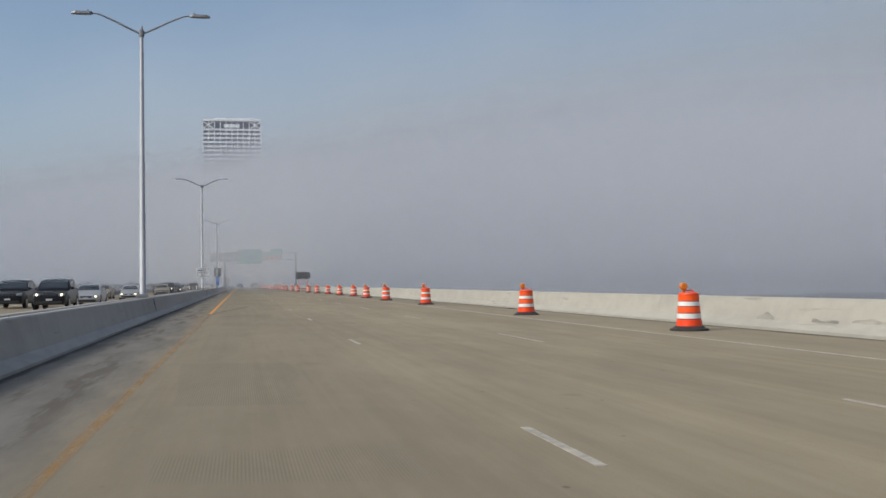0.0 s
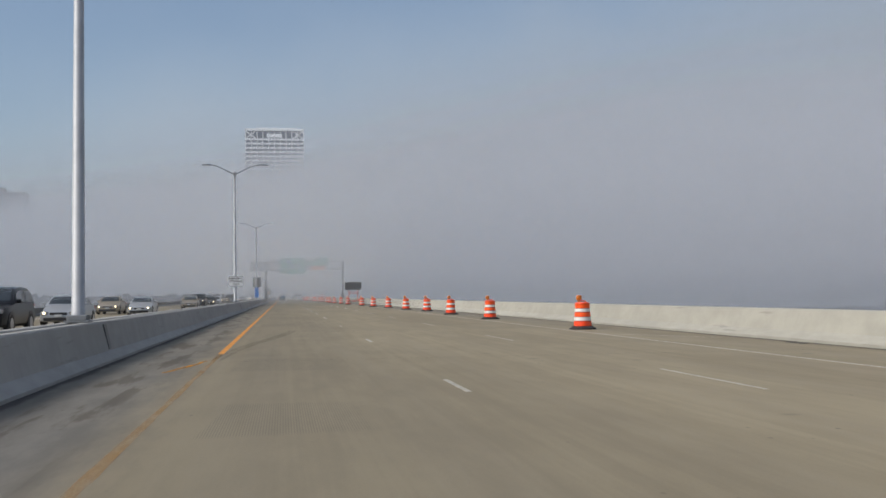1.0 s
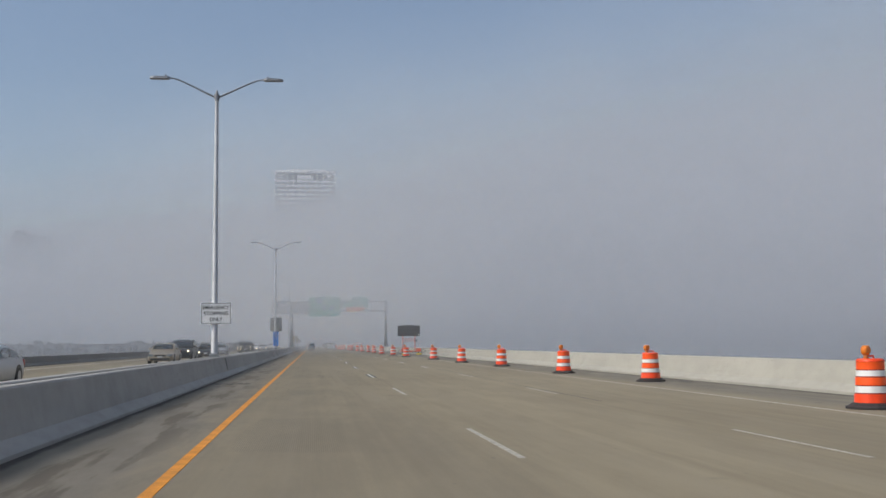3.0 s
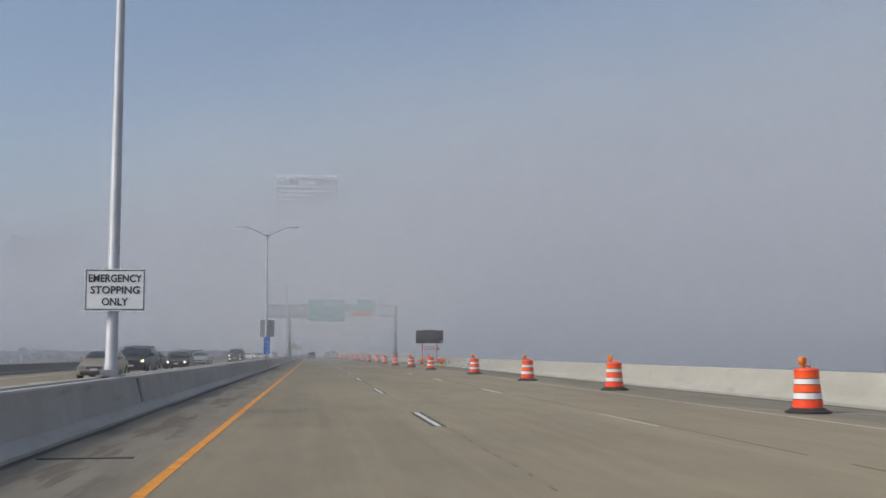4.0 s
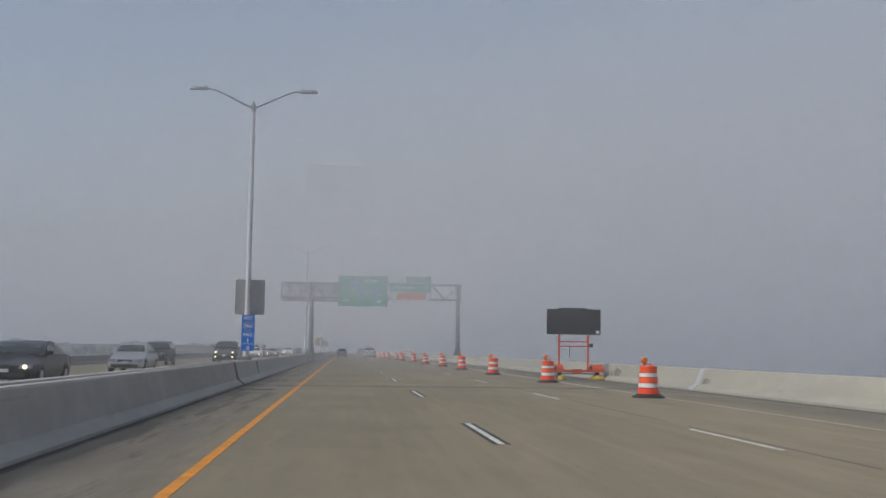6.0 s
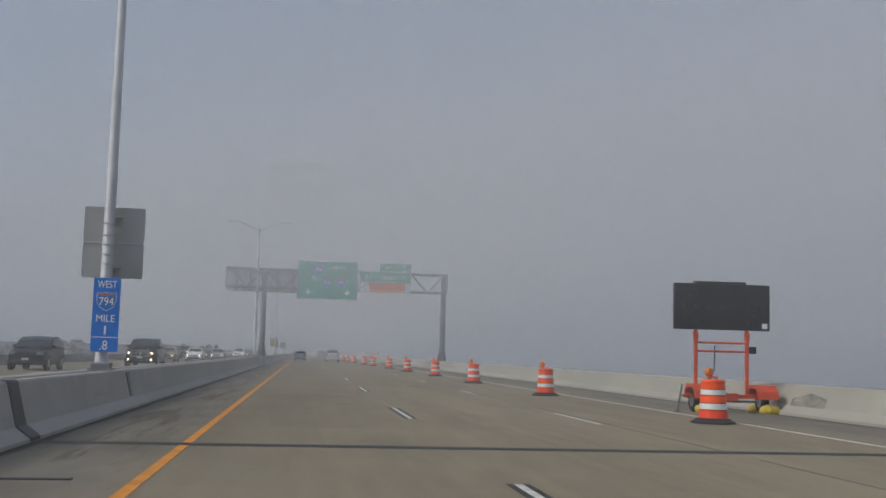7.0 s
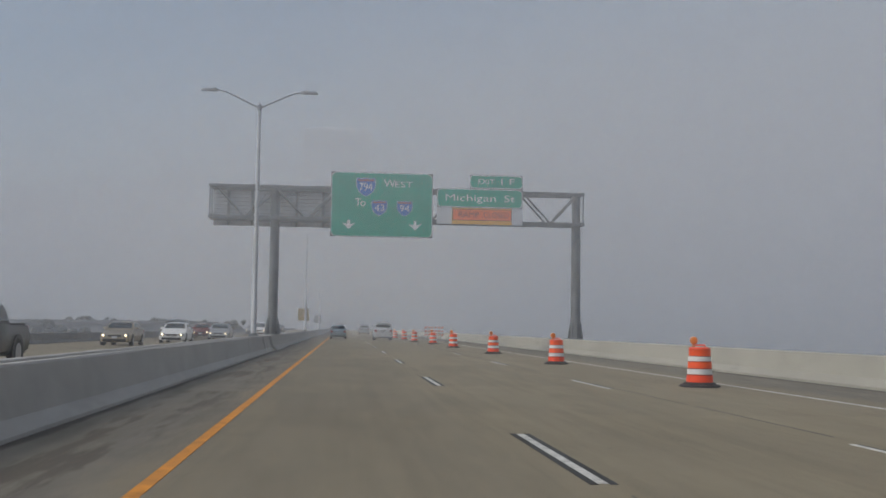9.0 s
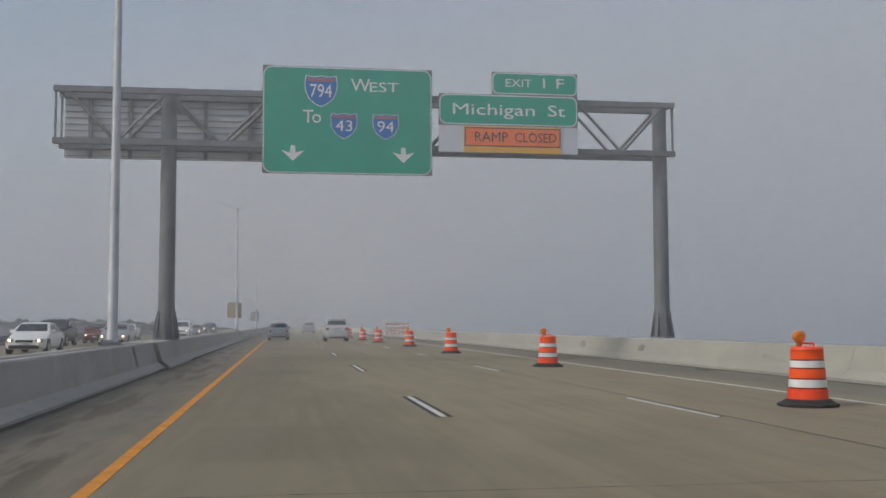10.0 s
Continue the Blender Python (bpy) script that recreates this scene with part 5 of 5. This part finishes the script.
# ---------------------------------------------------------------- far side
def tower():
    """A pale office tower far behind the fog, whose upper storeys show."""
    root = thing("office_tower", pose(-6.2, 1148.0, -16), "pale office tower whose top rises out of the fog", "building")
    w, d, h = 30.0, 18.0, 190.0
    white = plain("tower_white", (0.86, 0.87, 0.88), 0.7, scale=0.05, amount=0.08)
    dark = plain("tower_glass", (0.10, 0.12, 0.16), 0.5, scale=0.05, amount=0.2)
    bm = bmesh.new()
    box(bm, -w + 1, w - 1, -d + 1, d - 1, 0, h - 3)
    part("core", bm, dark, root, "dark window bands")
    for k in range(20):
        z = h - 12 - k * 4.4
        bm = bmesh.new()
        box(bm, -w, w, -d, d, z, z + 1.9)
        part("spandrel", bm, white, root)
    for k in range(11):
        x = -w + 0.5 + k * (2 * w - 1) / 10
        bm = bmesh.new()
        box(bm, x - 0.45, x + 0.45, -d - 0.3, -d + 1.2, 0, h - 2)
        part("pier", bm, white, root)
    bm = bmesh.new()
    box(bm, -w, w, -d - 0.2, d, h - 2.2, h)
    part("cornice", bm, white, root)
    for s in (-1, 1):
        for q in (-1, 1):
            bm = bmesh.new()
            xa, xb = s * (w - 1), s * (w - 11)
            rod(bm, (xa, -d - 0.1, h - 10 if q > 0 else h - 3), (xb, -d - 0.1, h - 3 if q > 0 else h - 10), 0.55, seg=6)
            part("brace", bm, white, root)
    bm = bmesh.new()
    box(bm, -8, 8, -d - 0.4, -d + 1, h - 9, h - 5.5)
    part("name_bar", bm, white, root)
    for xa, xb in ((-18, -6), (-3, 4), (6, 21)):
        bm = bmesh.new()
        box(bm, xa, xb, -8, 6, h, h + 2.4)
        part("plant_room", bm, white, root)
    return root


tower()


def far_block(x, y, w, d, h, label, rows):
    root = thing("warehouse", pose(x, y, -16), label, "building")
    bm = bmesh.new()
    box(bm, -w / 2, w / 2, -d / 2, d / 2, 0, h)
    part("wall", bm, M_FARWALL, root)
    bm = bmesh.new()
    box(bm, -w / 2 - 0.6, w / 2 + 0.6, -d / 2 - 0.6, d / 2 + 0.6, h, h + 0.6)
    part("roof", bm, M_FARROOF, root)
    for r in range(rows):
        n = int(w / 5)
        for k in range(n):
            bm = bmesh.new()
            xx = -w / 2 + (k + 0.5) * w / n
            z = h - 4 - r * 5
            box(bm, xx - 1.0, xx + 1.0, -d / 2 - 0.1, -d / 2 + 0.3, z, z + 2.4)
            part("window", bm, M_GLASS, root)
    return root


M_FARWALL = plain("far_wall", (0.27, 0.275, 0.28), 0.8, scale=0.05, amount=0.12)
M_FARROOF = plain("far_roof", (0.15, 0.15, 0.155), 0.8, scale=0.05, amount=0.2)
far_block(-62, 432, 72, 20, 17.4, "long grey warehouse on the shore", 1)
far_block(-150, 440, 90, 24, 18.0, "long pale warehouse on the shore", 1)


def tree_belt(x0, x1, y, h, seed, label):
    """Far woods: a broken band of small leafy clumps."""
    r = random.Random(seed)
    ball = bmesh.new()
    bmesh.ops.create_icosphere(ball, subdivisions=1, radius=1.0)
    bv = np.array([v.co[:] for v in ball.verts])
    bf = np.array([[v.index for v in f.verts] for f in ball.faces])
    ball.free()
    verts, faces = [], []
    n = int((x1 - x0) / 1.5)
    for k in range(n):
        cx = x0 + (k + r.random()) * (x1 - x0) / n
        hh = h * (0.90 + 0.10 * noise.noise(Vector((cx * 0.035, seed, 0)))) * r.uniform(0.93, 1.02)
        for q in range(22):
            s = hh * r.uniform(0.022, 0.05)
            c = np.array((cx + r.uniform(-3, 3), y + r.uniform(-6, 6), -16 + hh * r.uniform(0.5, 0.98)))
            wob = np.array([1 + 0.35 * noise.noise(Vector(v) * 1.7 + Vector(c)) for v in bv])[:, None]
            faces.append(bf + len(verts) * len(bv))
            verts.append(bv * wob * np.array((s * 1.2, s, s)) + c)
    me = bpy.data.meshes.new("far_trees")
    me.from_pydata(np.concatenate(verts).tolist(), [], np.concatenate(faces).tolist())
    me.materials.append(M_FARTREE)
    return tagged(new("far_trees", me), label, "trees", kind="stuff")


M_FARTREE = plain("far_foliage", (0.045, 0.050, 0.045), 0.9, scale=0.2, amount=0.3)
tree_belt(-330, -24, 482, 21.0, 4, "dim belt of trees along the shore")
tree_belt(-250, -36, 362, 19.4, 9, "dark hazy band of shrubs on the near shore")



def slab_top():
    """A second, darker tower top to the west, far off."""
    root = thing("office_tower", pose(-266.0, 1130.0, -16), "dull grey block whose roof shows faintly above the fog", "building")
    bm = bmesh.new()
    box(bm, -17, 17, -11, 11, 0, 123)
    part("wall", bm, M_FARROOF, root)
    bm = bmesh.new()
    box(bm, -14, -4, -7, 7, 123, 128)
    part("plant_room", bm, M_FARROOF, root)
    return root


slab_top()


def striped_barricade(m):
    root = thing("barricade", m, "orange and white striped barricade on the closed lane", "barricade")
    for x in (-0.95, 0.95):
        bm = bmesh.new()
        box(bm, x - 0.03, x + 0.03, -0.03, 0.03, 0.05, 1.5)
        part("upright", bm, M_SIGN_WHITE, root)
        bm = bmesh.new()
        box(bm, x - 0.04, x + 0.04, -0.7, 0.7, 0.0, 0.06, 0.01)
        part("foot", bm, M_STEEL, root)
    for z in (0.42, 0.85, 1.28):
        bm = bmesh.new()
        box(bm, -1.2, 1.2, -0.055, -0.03, z, z + 0.2)
        rail = part("rail", bm, M_SIGN_WHITE, root)
        for k in range(6):
            x = -1.2 + 0.4 * k
            bm = bmesh.new()
            plate(bm, [(x + 0.02, z + 0.004), (x + 0.18, z + 0.004), (x + 0.36, z + 0.196), (x + 0.20, z + 0.196)], -0.062, -0.054)
            part("stripe", bm, M_SIGN_ORANGE, rail)
    return root


striped_barricade(pose(12.3, 332.0, 0, 0, 0, 8))


def median_panel(y, material, label):
    root = thing("road_sign", pose(-2.82, y + 0.16, 0), label, "road sign")
    bm = bmesh.new()
    plate(bm, round_rect(-0.62, 0.62, 1.95, 3.30, 0.05), 0.0, 0.006)
    part("panel", bm, material, root)
    for z in (2.2, 3.0):
        bm = bmesh.new()
        box(bm, 0.05, 0.38, -0.06, 0.0, z, z + 0.05)
        part("bracket", bm, M_GALV, root)
    return root


median_panel(LAMPS[4], plain("faded_yellow", (0.42, 0.33, 0.17), 0.7, scale=2, amount=0.15), "faded yellow sign panel behind a lamp post")
median_panel(LAMPS[5], M_ALU, "bare sign panel behind a lamp post")
car("suv", SILVER, pose(5.4, 398.0, 0, 0, 0, 180), "silver SUV far ahead in the fog", False, True)

# ---------------------------------------------------------------- fog
bm = bmesh.new()
y = 94.0
while y < 376.0:
    # a small gap in each sheet where the camera's car drives through
    for x0, x1, z0, z1 in ((-420, 1.15, -16, 110), (1.72, 420, -16, 110), (1.15, 1.72, -16, 1.02), (1.15, 1.72, 1.48, 110)):
        bm.faces.new([bm.verts.new(p) for p in ((x0, y, z0), (x1, y, z0), (x1, y, z1), (x0, y, z1))])
    y += FOG_STEP
tagged(part("fog", bm, M_FOG), "grey fog drifting over the bridge", "fog", kind="stuff")
# sheets added out of view overhead, only to dim the sun
bm = bmesh.new()
for z in (114.0, 118.0, 122.0):
    bm.faces.new([bm.verts.new(p) for p in ((-600, 20, z), (400, 20, z), (400, 430, z), (-600, 430, z))])
tagged(part("fog", bm, M_SUN_VEIL), "unseen thin fog layers added high up to dim the sun", "fog", kind="stuff")
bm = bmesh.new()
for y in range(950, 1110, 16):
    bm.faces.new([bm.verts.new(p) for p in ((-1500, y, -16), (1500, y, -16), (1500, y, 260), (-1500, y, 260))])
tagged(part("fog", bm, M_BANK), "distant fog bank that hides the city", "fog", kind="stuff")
